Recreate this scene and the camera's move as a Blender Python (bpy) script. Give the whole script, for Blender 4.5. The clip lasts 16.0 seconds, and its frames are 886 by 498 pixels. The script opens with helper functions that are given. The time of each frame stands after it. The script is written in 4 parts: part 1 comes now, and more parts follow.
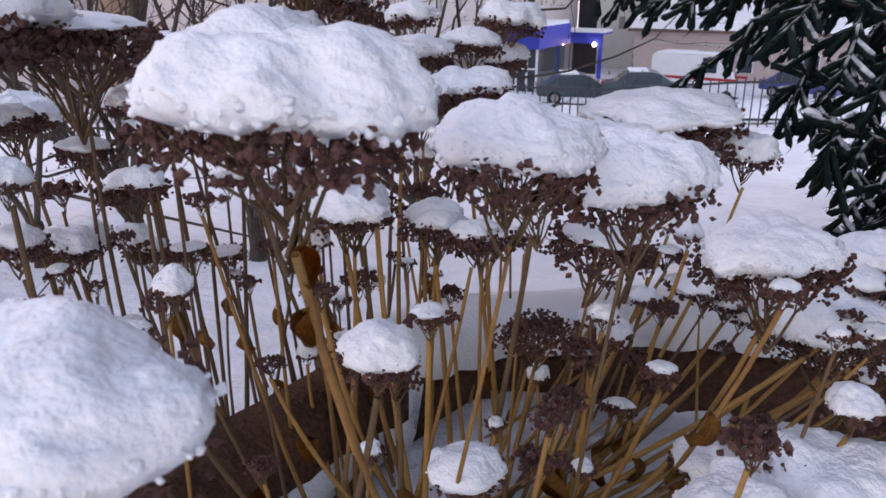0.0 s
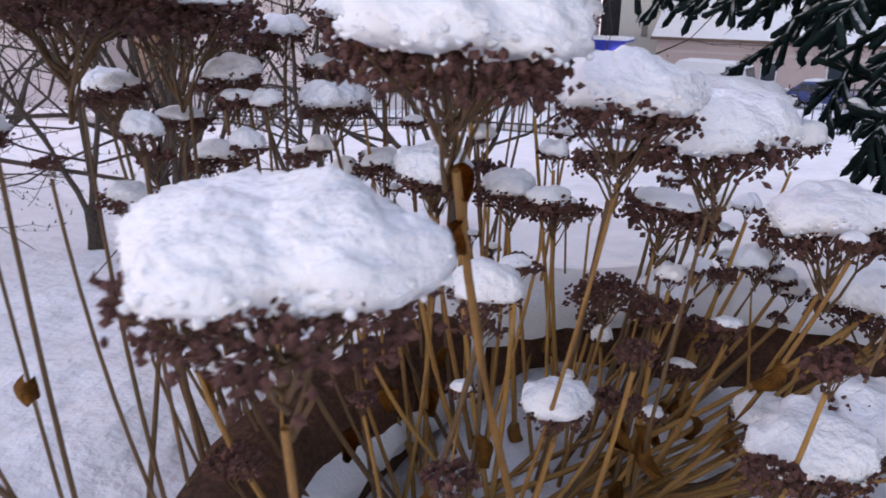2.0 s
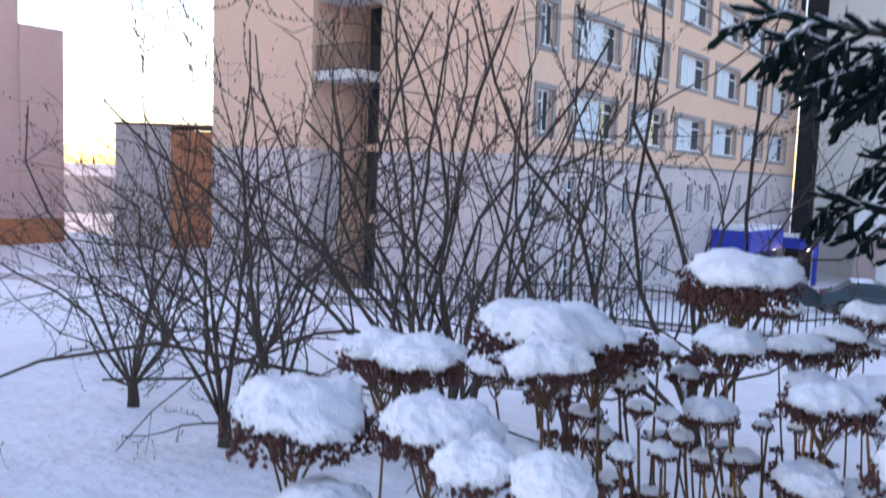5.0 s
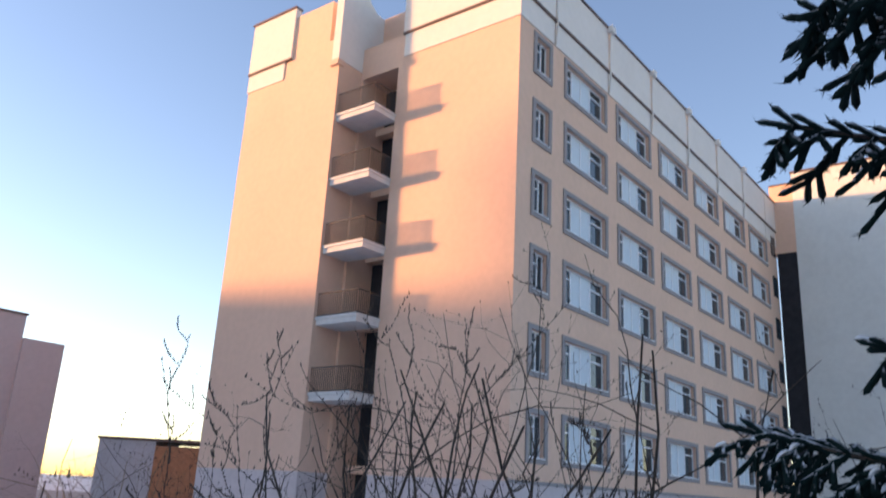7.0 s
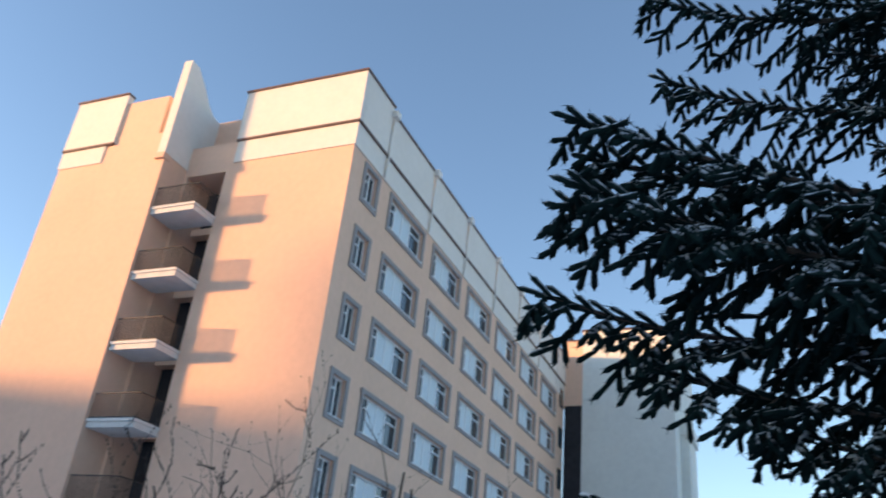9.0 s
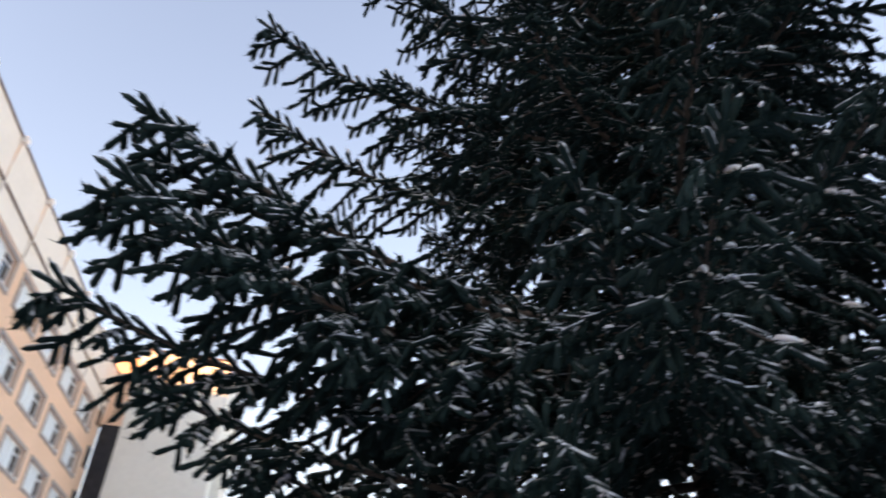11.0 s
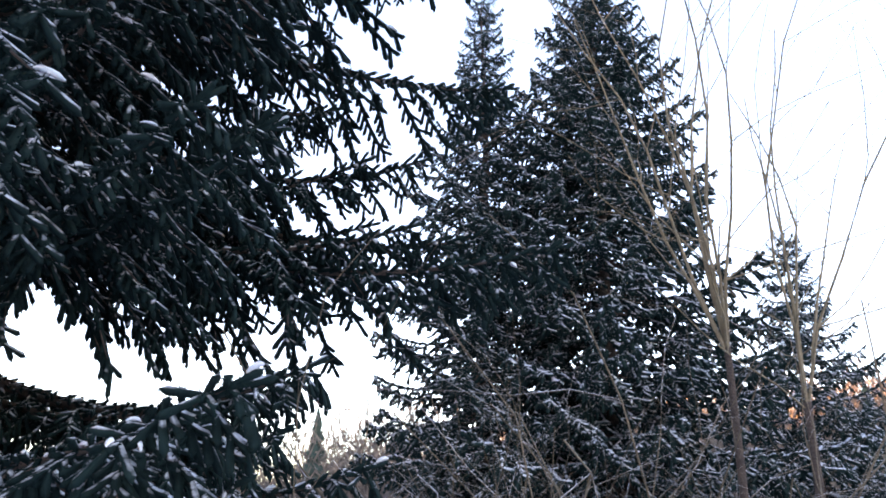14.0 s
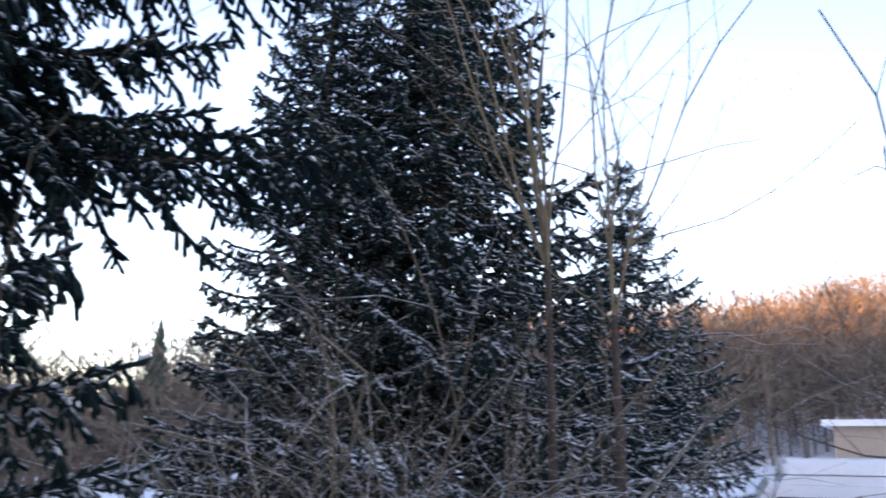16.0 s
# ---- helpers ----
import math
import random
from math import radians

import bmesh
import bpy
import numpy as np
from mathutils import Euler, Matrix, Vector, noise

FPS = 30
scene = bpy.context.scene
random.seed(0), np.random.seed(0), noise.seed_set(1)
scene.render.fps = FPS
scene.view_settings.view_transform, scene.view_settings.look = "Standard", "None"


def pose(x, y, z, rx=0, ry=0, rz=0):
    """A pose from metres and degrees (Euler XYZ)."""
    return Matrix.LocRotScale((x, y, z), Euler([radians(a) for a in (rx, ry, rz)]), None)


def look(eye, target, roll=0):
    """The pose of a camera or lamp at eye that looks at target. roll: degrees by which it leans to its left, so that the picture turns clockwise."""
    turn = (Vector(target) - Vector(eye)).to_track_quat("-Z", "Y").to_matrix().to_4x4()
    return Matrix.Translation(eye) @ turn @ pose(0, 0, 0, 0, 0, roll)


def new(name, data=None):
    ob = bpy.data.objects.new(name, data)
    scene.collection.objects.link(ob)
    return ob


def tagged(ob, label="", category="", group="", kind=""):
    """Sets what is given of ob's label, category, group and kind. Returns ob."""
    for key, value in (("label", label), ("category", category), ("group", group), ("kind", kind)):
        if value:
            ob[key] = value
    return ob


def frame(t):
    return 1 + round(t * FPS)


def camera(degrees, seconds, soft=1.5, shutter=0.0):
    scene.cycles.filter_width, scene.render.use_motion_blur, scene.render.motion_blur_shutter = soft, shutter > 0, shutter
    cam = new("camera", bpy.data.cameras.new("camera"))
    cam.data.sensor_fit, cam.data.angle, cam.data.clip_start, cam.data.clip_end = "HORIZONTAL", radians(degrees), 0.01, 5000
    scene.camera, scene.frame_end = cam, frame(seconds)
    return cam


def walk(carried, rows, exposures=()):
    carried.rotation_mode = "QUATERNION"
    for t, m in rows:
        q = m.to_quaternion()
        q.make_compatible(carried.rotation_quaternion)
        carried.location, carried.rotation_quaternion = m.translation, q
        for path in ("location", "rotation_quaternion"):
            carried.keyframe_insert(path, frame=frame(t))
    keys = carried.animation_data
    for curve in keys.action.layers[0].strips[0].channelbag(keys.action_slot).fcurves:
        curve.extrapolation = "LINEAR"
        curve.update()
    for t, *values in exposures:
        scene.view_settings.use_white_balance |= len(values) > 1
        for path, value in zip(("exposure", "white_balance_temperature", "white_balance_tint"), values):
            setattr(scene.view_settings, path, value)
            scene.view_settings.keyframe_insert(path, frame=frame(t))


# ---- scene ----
cam = camera(58.26, 16.0, soft=1.6, shutter=0.4)
cam.data.dof.use_dof, cam.data.dof.focus_distance, cam.data.dof.aperture_fstop = True, 1.3, 16.0
ROWS = [
    (0, pose(16.449, -24.235, 6.019, 71.62, -0.48, 24.01)),
    (0.5, pose(16.446, -24.221, 6.010, 71.61, -0.64, 24.01)),
    (1, pose(16.441, -24.213, 6.002, 71.86, -0.78, 24.26)),
    (1.5, pose(16.432, -24.287, 5.987, 72.33, -0.12, 24.70)),
    (2, pose(16.403, -24.372, 5.978, 72.02, -1.15, 25.47)),
    (2.5, pose(16.378, -24.469, 6.013, 71.60, -1.29, 26.57)),
    (3, pose(16.281, -24.581, 6.038, 73.06, -2.08, 26.27)),
    (3.5, pose(16.212, -24.671, 6.071, 75.87, -2.72, 29.36)),
    (4, pose(16.211, -24.751, 6.128, 78.51, -2.75, 33.17)),
    (4.5, pose(16.214, -24.887, 6.223, 80.47, -2.28, 37.37)),
    (5, pose(16.227, -24.983, 6.316, 84.67, -2.15, 38.09)),
    (5.2, pose(16.243, -25.015, 6.378, 87.10, -2.21, 38.08)),
    (7.3, pose(16.318, -25.307, 6.649, 109.69, -3.25, 36.83)),
    (7.5, pose(16.366, -25.336, 6.574, 111.37, -3.43, 36.51)),
    (8, pose(16.398, -25.352, 6.611, 115.09, -4.55, 33.82)),
    (8.2, pose(16.417, -25.374, 6.617, 115.40, -4.97, 31.54)),
    (10.3, pose(16.638, -25.228, 6.656, 120.28, -4.75, 3.53)),
    (10.5, pose(16.656, -25.226, 6.656, 120.79, -4.78, 0.10)),
    (11, pose(16.692, -25.209, 6.655, 122.49, -4.60, -10.71)),
    (11.5, pose(16.722, -25.180, 6.666, 123.00, -3.86, -21.03)),
    (12, pose(16.778, -25.165, 6.673, 119.96, -3.06, -30.64)),
    (12.5, pose(16.813, -25.114, 6.683, 118.82, -1.81, -39.99)),
    (13, pose(16.852, -25.086, 6.680, 116.68, -1.23, -49.53)),
    (13.5, pose(16.902, -25.079, 6.681, 112.36, -0.82, -57.61)),
    (14, pose(16.963, -25.106, 6.663, 109.84, -0.84, -59.02)),
    (14.5, pose(16.998, -25.130, 6.675, 107.77, -0.49, -58.77)),
    (15, pose(17.062, -25.147, 6.666, 105.53, -0.86, -59.13)),
    (15.5, pose(17.157, -25.180, 6.645, 104.38, -0.42, -62.86)),
    (16, pose(17.264, -25.259, 6.634, 104.02, -0.47, -69.50)),
]
SUN_AZ = 116.6      # degrees to the left of +y, towards the sun
SUN_EL = 4.2
EXPO = [(0, 3.0, 9100, 42), (2.5, 3.05, 9200, 42), (3.5, 3.0, 8200, 37), (4.0, 3.05, 7600, 32), (4.5, 2.9, 7300, 31), (5.0, 2.8, 7200, 34), (7.3, 1.8, 6700, 25), (8.2, 1.7, 6400, 17),
        (10.3, 2.5, 7000, 19), (11.0, 2.9, 9200, 34), (12.0, 3.4, 8600, 37), (12.5, 3.75, 8200, 37), (13.2, 3.85, 8000, 37), (14.5, 3.2, 7600, 35), (16.0, 2.85, 7400, 36)]
walk(cam, ROWS, EXPO)

# ---- light ----
world = bpy.data.worlds.new("sky")
scene.world = world
world.use_nodes = True
wn = world.node_tree
sky = wn.nodes.new("ShaderNodeTexSky")
sky.sky_type = "NISHITA"
sky.sun_disc = False
sky.sun_elevation = radians(SUN_EL)
sky.sun_rotation = radians(-SUN_AZ)
sky.air_density, sky.dust_density, sky.ozone_density = 0.8, 0.3, 1.5
wn.nodes["Background"].inputs[1].default_value = 0.15
wn.links.new(sky.outputs[0], wn.nodes["Background"].inputs[0])
sun_way = Vector((-math.sin(radians(SUN_AZ)) * math.cos(radians(SUN_EL)), math.cos(radians(SUN_AZ)) * math.cos(radians(SUN_EL)), math.sin(radians(SUN_EL))))
sun_data = bpy.data.lights.new("sun", "SUN")
sun_data.energy, sun_data.angle, sun_data.color = 2.7, radians(3.0), (1.0, 0.54, 0.21)
sun = new("sun", sun_data)
sun.matrix_world = look((0, 0, 60), Vector((0, 0, 60)) - sun_way)


# ---- materials ----
def mat(name, color, rough=0.8, metal=0.0, var=0.15, scale=6.0, bump=0.2, bscale=40.0, depth=0.01, obj_random=0.0, sub=0.0, spec=0.3, color2=None):
    """A surface with colour varied at two scales and a fine relief, in metres."""
    m = bpy.data.materials.new(name)
    m.use_nodes = True
    n, l = m.node_tree.nodes, m.node_tree.links
    b = n["Principled BSDF"]
    b.inputs["Roughness"].default_value, b.inputs["Metallic"].default_value = rough, metal
    b.inputs["Specular IOR Level"].default_value = spec
    geo = n.new("ShaderNodeNewGeometry")
    n1, n2 = n.new("ShaderNodeTexNoise"), n.new("ShaderNodeTexNoise")
    n1.inputs["Scale"].default_value, n2.inputs["Scale"].default_value = scale, scale * 9
    n1.inputs["Detail"].default_value = n2.inputs["Detail"].default_value = 4
    for q in (n1, n2):
        l.new(geo.outputs["Position"], q.inputs["Vector"])
    add = n.new("ShaderNodeMath")
    add.operation = "ADD"
    l.new(n1.outputs["Fac"], add.inputs[0])
    l.new(n2.outputs["Fac"], add.inputs[1])
    top = add
    if obj_random:
        oi = n.new("ShaderNodeObjectInfo")
        mul = n.new("ShaderNodeMath")
        mul.operation = "MULTIPLY_ADD"
        l.new(oi.outputs["Random"], mul.inputs[0])
        mul.inputs[1].default_value = obj_random
        l.new(add.outputs[0], mul.inputs[2])
        top = mul
    ramp = n.new("ShaderNodeMapRange")
    ramp.inputs[1].default_value, ramp.inputs[2].default_value = 0.7, 1.3 + obj_random
    l.new(top.outputs[0], ramp.inputs[0])
    mix = n.new("ShaderNodeMix")
    mix.data_type = "RGBA"
    c = Vector(color)
    lo = tuple(c * (1 - var)) + (1,)
    hi = tuple(color2) + (1,) if color2 else tuple(min(1, v * (1 + var)) for v in c) + (1,)
    mix.inputs[6].default_value, mix.inputs[7].default_value = lo, hi
    l.new(ramp.outputs[0], mix.inputs[0])
    l.new(mix.outputs[2], b.inputs["Base Color"])
    if sub:
        b.inputs["Subsurface Weight"].default_value = sub
        b.inputs["Subsurface Radius"].default_value = (0.02, 0.025, 0.03)
        b.inputs["Subsurface Scale"].default_value = 0.3
    if bump:
        n3 = n.new("ShaderNodeTexNoise")
        n3.inputs["Scale"].default_value, n3.inputs["Detail"].default_value = bscale, 5
        l.new(geo.outputs["Position"], n3.inputs["Vector"])
        bm_node = n.new("ShaderNodeBump")
        bm_node.inputs["Strength"].default_value, bm_node.inputs["Distance"].default_value = bump, depth
        l.new(n3.outputs["Fac"], bm_node.inputs["Height"])
        l.new(bm_node.outputs[0], b.inputs["Normal"])
    return m


SNOW = mat("snow", (0.86, 0.87, 0.89), 0.7, var=0.04, scale=3, bump=0.75, bscale=140, depth=0.005, spec=0.15, sub=0.15)
GROUND = mat("ground_snow", (0.84, 0.85, 0.88), 0.7, var=0.08, scale=0.5, bump=0.8, bscale=9, depth=0.06, spec=0.2)
FLORET = mat("dry_floret", (0.075, 0.028, 0.030), 0.85, var=0.5, scale=60, bump=0.4, bscale=400, depth=0.002, color2=(0.17, 0.07, 0.055))
STEM = mat("dry_stem", (0.34, 0.155, 0.055), 0.7, var=0.3, scale=14, bump=0.3, bscale=200, depth=0.002, obj_random=0.8, color2=(0.48, 0.245, 0.075))
STEM_DARK = mat("dark_stem", (0.14, 0.078, 0.045), 0.8, var=0.35, scale=20, bump=0.3, bscale=200, depth=0.002, obj_random=0.4, color2=(0.20, 0.115, 0.06))
LEAF = mat("dry_leaf", (0.30, 0.10, 0.02), 0.7, var=0.5, scale=40, bump=0.5, bscale=120, depth=0.003, color2=(0.42, 0.17, 0.03))
CLAY = mat("clay", (0.075, 0.038, 0.025), 0.95, var=0.35, scale=10, bump=0.9, bscale=60, depth=0.012, color2=(0.15, 0.062, 0.036))
BARK = mat("bark", (0.07, 0.052, 0.042), 0.95, var=0.4, scale=12, bump=1.0, bscale=45, depth=0.02)
TWIG = mat("twig", (0.075, 0.055, 0.045), 0.85, var=0.35, scale=12, bump=0.4, bscale=120, depth=0.003)
TWIG_PALE = mat("pale_twig", (0.20, 0.155, 0.095), 0.85, var=0.35, scale=6, bump=0.4, bscale=120, depth=0.003)
NEEDLE = mat("needle", (0.006, 0.017, 0.016), 0.9, var=0.35, scale=3, bump=0, spec=0.03, color2=(0.011, 0.027, 0.025))
CREAM = mat("cream_render", (0.73, 0.475, 0.345), 0.9, var=0.05, scale=0.35, bump=0.25, bscale=30, depth=0.01)
GREYBAND = mat("grey_pink_render", (0.57, 0.485, 0.47), 0.9, var=0.07, scale=0.4, bump=0.25, bscale=30, depth=0.01)
PANEL = mat("pale_panel", (0.72, 0.66, 0.60), 0.85, var=0.04, scale=0.4, bump=0.15, bscale=30, depth=0.006)
WINGWALL = mat("pale_wing_render", (0.66, 0.66, 0.62), 0.9, var=0.05, scale=0.3, bump=0.2, bscale=30, depth=0.01)
TRIM = mat("grey_trim", (0.29, 0.26, 0.255), 0.85, var=0.08, scale=2, bump=0.2, bscale=60, depth=0.004)
FLASH = mat("roof_edge_metal", (0.16, 0.10, 0.08), 0.5, metal=0.4, var=0.2, scale=3, bump=0.1)
WHITE = mat("white_frame", (0.78, 0.79, 0.80), 0.45, var=0.04, scale=5, bump=0.05)
BLIND = mat("white_blind", (0.55, 0.62, 0.66), 0.6, var=0.04, scale=4, bump=0.1, bscale=8)
RAIL = mat("railing_metal", (0.06, 0.055, 0.055), 0.5, metal=0.5, var=0.2, scale=8, bump=0.1)
CONCRETE = mat("balcony_concrete", (0.62, 0.60, 0.57), 0.9, var=0.1, scale=2, bump=0.3, bscale=40, depth=0.005)
# near-black colour that stands in for the shade inside openings
DARK = mat("unlit_interior", (0.025, 0.025, 0.03), 0.8, var=0.3, scale=2, bump=0)
PINK = mat("pink_render", (0.55, 0.42, 0.39), 0.9, var=0.06, scale=0.3, bump=0.2, bscale=30, depth=0.01)
BRICK = mat("orange_brick", (0.42, 0.19, 0.10), 0.9, var=0.2, scale=3, bump=0.4, bscale=20, depth=0.01)
GREYWALL = mat("grey_plaster", (0.42, 0.42, 0.44), 0.9, var=0.12, scale=1, bump=0.3, bscale=30, depth=0.01)
BEIGE = mat("beige_render", (0.40, 0.32, 0.25), 0.9, var=0.08, scale=1, bump=0.2, bscale=30, depth=0.01)
BLUE = mat("blue_paint", (0.03, 0.06, 0.42), 0.4, var=0.1, scale=4, bump=0.05)
REDP = mat("red_paint", (0.5, 0.03, 0.03), 0.4, var=0.1, scale=4, bump=0.05)
TURQ = mat("turquoise_paint", (0.05, 0.42, 0.55), 0.5, var=0.1, scale=4, bump=0.05)
CARW = mat("white_car_paint", (0.75, 0.76, 0.77), 0.3, var=0.04, scale=4, bump=0.02, spec=0.5)
CARD = mat("dark_car_paint", (0.04, 0.07, 0.085), 0.3, var=0.1, scale=4, bump=0.02, spec=0.5)
CARB = mat("blue_car_paint", (0.04, 0.07, 0.22), 0.3, var=0.1, scale=4, bump=0.02, spec=0.5)
RUBBER = mat("rubber", (0.02, 0.02, 0.02), 0.9, var=0.2, scale=20, bump=0.2)
HILLWOOD = mat("far_bare_wood", (0.15, 0.135, 0.12), 0.95, var=0.5, scale=0.15, bump=0, color2=(0.24, 0.19, 0.15))
HILLPINE = mat("far_conifer", (0.04, 0.065, 0.05), 0.95, var=0.4, scale=0.3, bump=0)
ROAD = mat("packed_snow_road", (0.50, 0.49, 0.49), 0.8, var=0.2, scale=0.8, bump=0.6, bscale=12, depth=0.03)
FENCE = mat("fence_metal", (0.07, 0.07, 0.075), 0.6, metal=0.3, var=0.2, scale=8, bump=0.1)


def dusted(name, color, amount):
    """Needles on whose upward faces snow has settled in patches."""
    m = mat(name, color, 0.8, var=0.35, scale=3, bump=0, spec=0.05)
    n, l = m.node_tree.nodes, m.node_tree.links
    b = n["Principled BSDF"]
    old = b.inputs["Base Color"].links[0].from_socket
    geo = n.new("ShaderNodeNewGeometry")
    xyz = n.new("ShaderNodeSeparateXYZ")
    l.new(geo.outputs["Normal"], xyz.inputs[0])
    nz = n.new("ShaderNodeTexNoise")
    nz.inputs["Scale"].default_value, nz.inputs["Detail"].default_value = 22, 8
    l.new(geo.outputs["Position"], nz.inputs["Vector"])
    add = n.new("ShaderNodeMath")
    add.operation = "MULTIPLY_ADD"
    l.new(xyz.outputs[2], add.inputs[0])
    add.inputs[1].default_value = 0.5
    l.new(nz.outputs["Fac"], add.inputs[2])
    ramp = n.new("ShaderNodeMapRange")
    ramp.inputs[1].default_value, ramp.inputs[2].default_value = amount, amount + 0.3
    l.new(add.outputs[0], ramp.inputs[0])
    mix = n.new("ShaderNodeMix")
    mix.data_type = "RGBA"
    l.new(ramp.outputs[0], mix.inputs[0])
    l.new(old, mix.inputs[6])
    mix.inputs[7].default_value = (0.72, 0.75, 0.79, 1)
    l.new(mix.outputs[2], b.inputs["Base Color"])
    return m


TWIG_DUST = dusted("dusted_twig", (0.15, 0.12, 0.085), 0.70)
NEEDLE_CORE = dusted("dusted_needle", (0.009, 0.021, 0.020), 0.705)
FROST_CORE = dusted("frosted_needle", (0.014, 0.031, 0.029), 0.66)


def glass(name):
    m = bpy.data.materials.new(name)
    m.use_nodes = True
    b = m.node_tree.nodes["Principled BSDF"]
    b.inputs["Base Color"].default_value = (0.035, 0.05, 0.06, 1)
    b.inputs["Roughness"].default_value = 0.06
    b.inputs["Specular IOR Level"].default_value = 0.6
    return m


GLASS = glass("dark_glass")
LAMP = bpy.data.materials.new("lamp_glow")
LAMP.use_nodes = True
LAMP.node_tree.nodes["Principled BSDF"].inputs["Emission Color"].default_value = (1, 0.95, 0.85, 1)
LAMP.node_tree.nodes["Principled BSDF"].inputs["Emission Strength"].default_value = 4


# ---- mesh helpers ----
def mesh_of(name, bm, materials):
    me = bpy.data.meshes.new(name)
    bm.to_mesh(me)
    bm.free()
    for m in (materials if isinstance(materials, (list, tuple)) else [materials]):
        me.materials.append(m)
    return me


def arrays(name, verts, faces, materials, slots=None, smooth=False):
    """A mesh from numpy arrays of points and of triangles or quads."""
    me = bpy.data.meshes.new(name)
    verts, faces = np.asarray(verts, np.float32), np.asarray(faces, np.int32)
    k = faces.shape[1]
    me.vertices.add(len(verts))
    me.vertices.foreach_set("co", verts.ravel())
    me.loops.add(faces.size)
    me.loops.foreach_set("vertex_index", faces.ravel())
    me.polygons.add(len(faces))
    me.polygons.foreach_set("loop_start", np.arange(0, faces.size, k, dtype=np.int32))
    if slots is not None:
        me.polygons.foreach_set("material_index", np.asarray(slots, np.int32))
    me.polygons.foreach_set("use_smooth", np.full(len(faces), smooth))
    for m in (materials if isinstance(materials, (list, tuple)) else [materials]):
        me.materials.append(m)
    me.update(calc_edges=True)
    return me


def part(name, data, materials, parent=None, label="", at=None):
    """Links a bmesh or a mesh as one object under a thing or a part."""
    me = data if isinstance(data, bpy.types.Mesh) else mesh_of(name, data, materials)
    ob = new(name, me)
    if parent:
        ob.parent = parent
    if at is not None:
        ob.matrix_basis = at
    if label:
        tagged(ob, label)
    return ob


def thing(name, at=None, label="", category="", group="", kind=""):
    ob = new(name)
    if at is not None:
        ob.matrix_basis = at
    return tagged(ob, label, category, group, kind)


def box(bm, x0, x1, y0, y1, z0, z1, slot=0, bevel=0.0):
    r = bmesh.ops.create_cube(bm, size=1, matrix=Matrix.Translation(((x0 + x1) / 2, (y0 + y1) / 2, (z0 + z1) / 2)) @ Matrix.Diagonal((x1 - x0, y1 - y0, z1 - z0, 1)))
    fs = {f for v in r["verts"] for f in v.link_faces}
    for f in fs:
        f.material_index = slot
    if bevel:
        es = {e for v in r["verts"] for e in v.link_edges}
        bmesh.ops.bevel(bm, geom=list(es), offset=bevel, segments=2, affect="EDGES")
    return r["verts"]


def boxes(*rows):
    bm = bmesh.new()
    for r in rows:
        box(bm, *r)
    return bm


def tube(pts, radii, sides=5):
    """Points and quads of a tapered tube along pts."""
    pts = np.asarray(pts, float)
    radii = np.asarray(radii, float)
    d = np.gradient(pts, axis=0)
    d /= np.linalg.norm(d, axis=1, keepdims=True) + 1e-9
    ref = np.where(np.abs(d[:, 2:3]) > 0.9, np.array([[1.0, 0, 0]]), np.array([[0, 0, 1.0]]))
    u = np.cross(d, ref)
    u /= np.linalg.norm(u, axis=1, keepdims=True) + 1e-9
    w = np.cross(d, u)
    a = np.arange(sides) * 2 * np.pi / sides
    ring = pts[:, None] + radii[:, None, None] * (np.cos(a)[None, :, None] * u[:, None] + np.sin(a)[None, :, None] * w[:, None])
    n = len(pts)
    i = np.arange(n - 1)[:, None] * sides
    j = np.arange(sides)[None]
    k = (j + 1) % sides
    f = np.stack([i + j, i + k, i + sides + k, i + sides + j], -1).reshape(-1, 4)
    return ring.reshape(-1, 3), f


class Pile:
    """Gathers many small pieces into one mesh."""

    def __init__(self):
        self.v, self.f, self.s, self.n = [], [], [], 0

    def add(self, v, f, slot=0):
        f = np.asarray(f)
        if f.shape[1] == 4:
            f = np.concatenate([f[:, :3], f[:, [0, 2, 3]]])
        self.v.append(v)
        self.f.append(f + self.n)
        self.s.append(np.full(len(f), slot))
        self.n += len(v)

    def mesh(self, name, materials, smooth=True):
        return arrays(name, np.concatenate(self.v), np.concatenate(self.f), materials, np.concatenate(self.s), smooth)


# ---- ground ----
RING = Vector((16.55, -23.3))
RING_R = 0.88


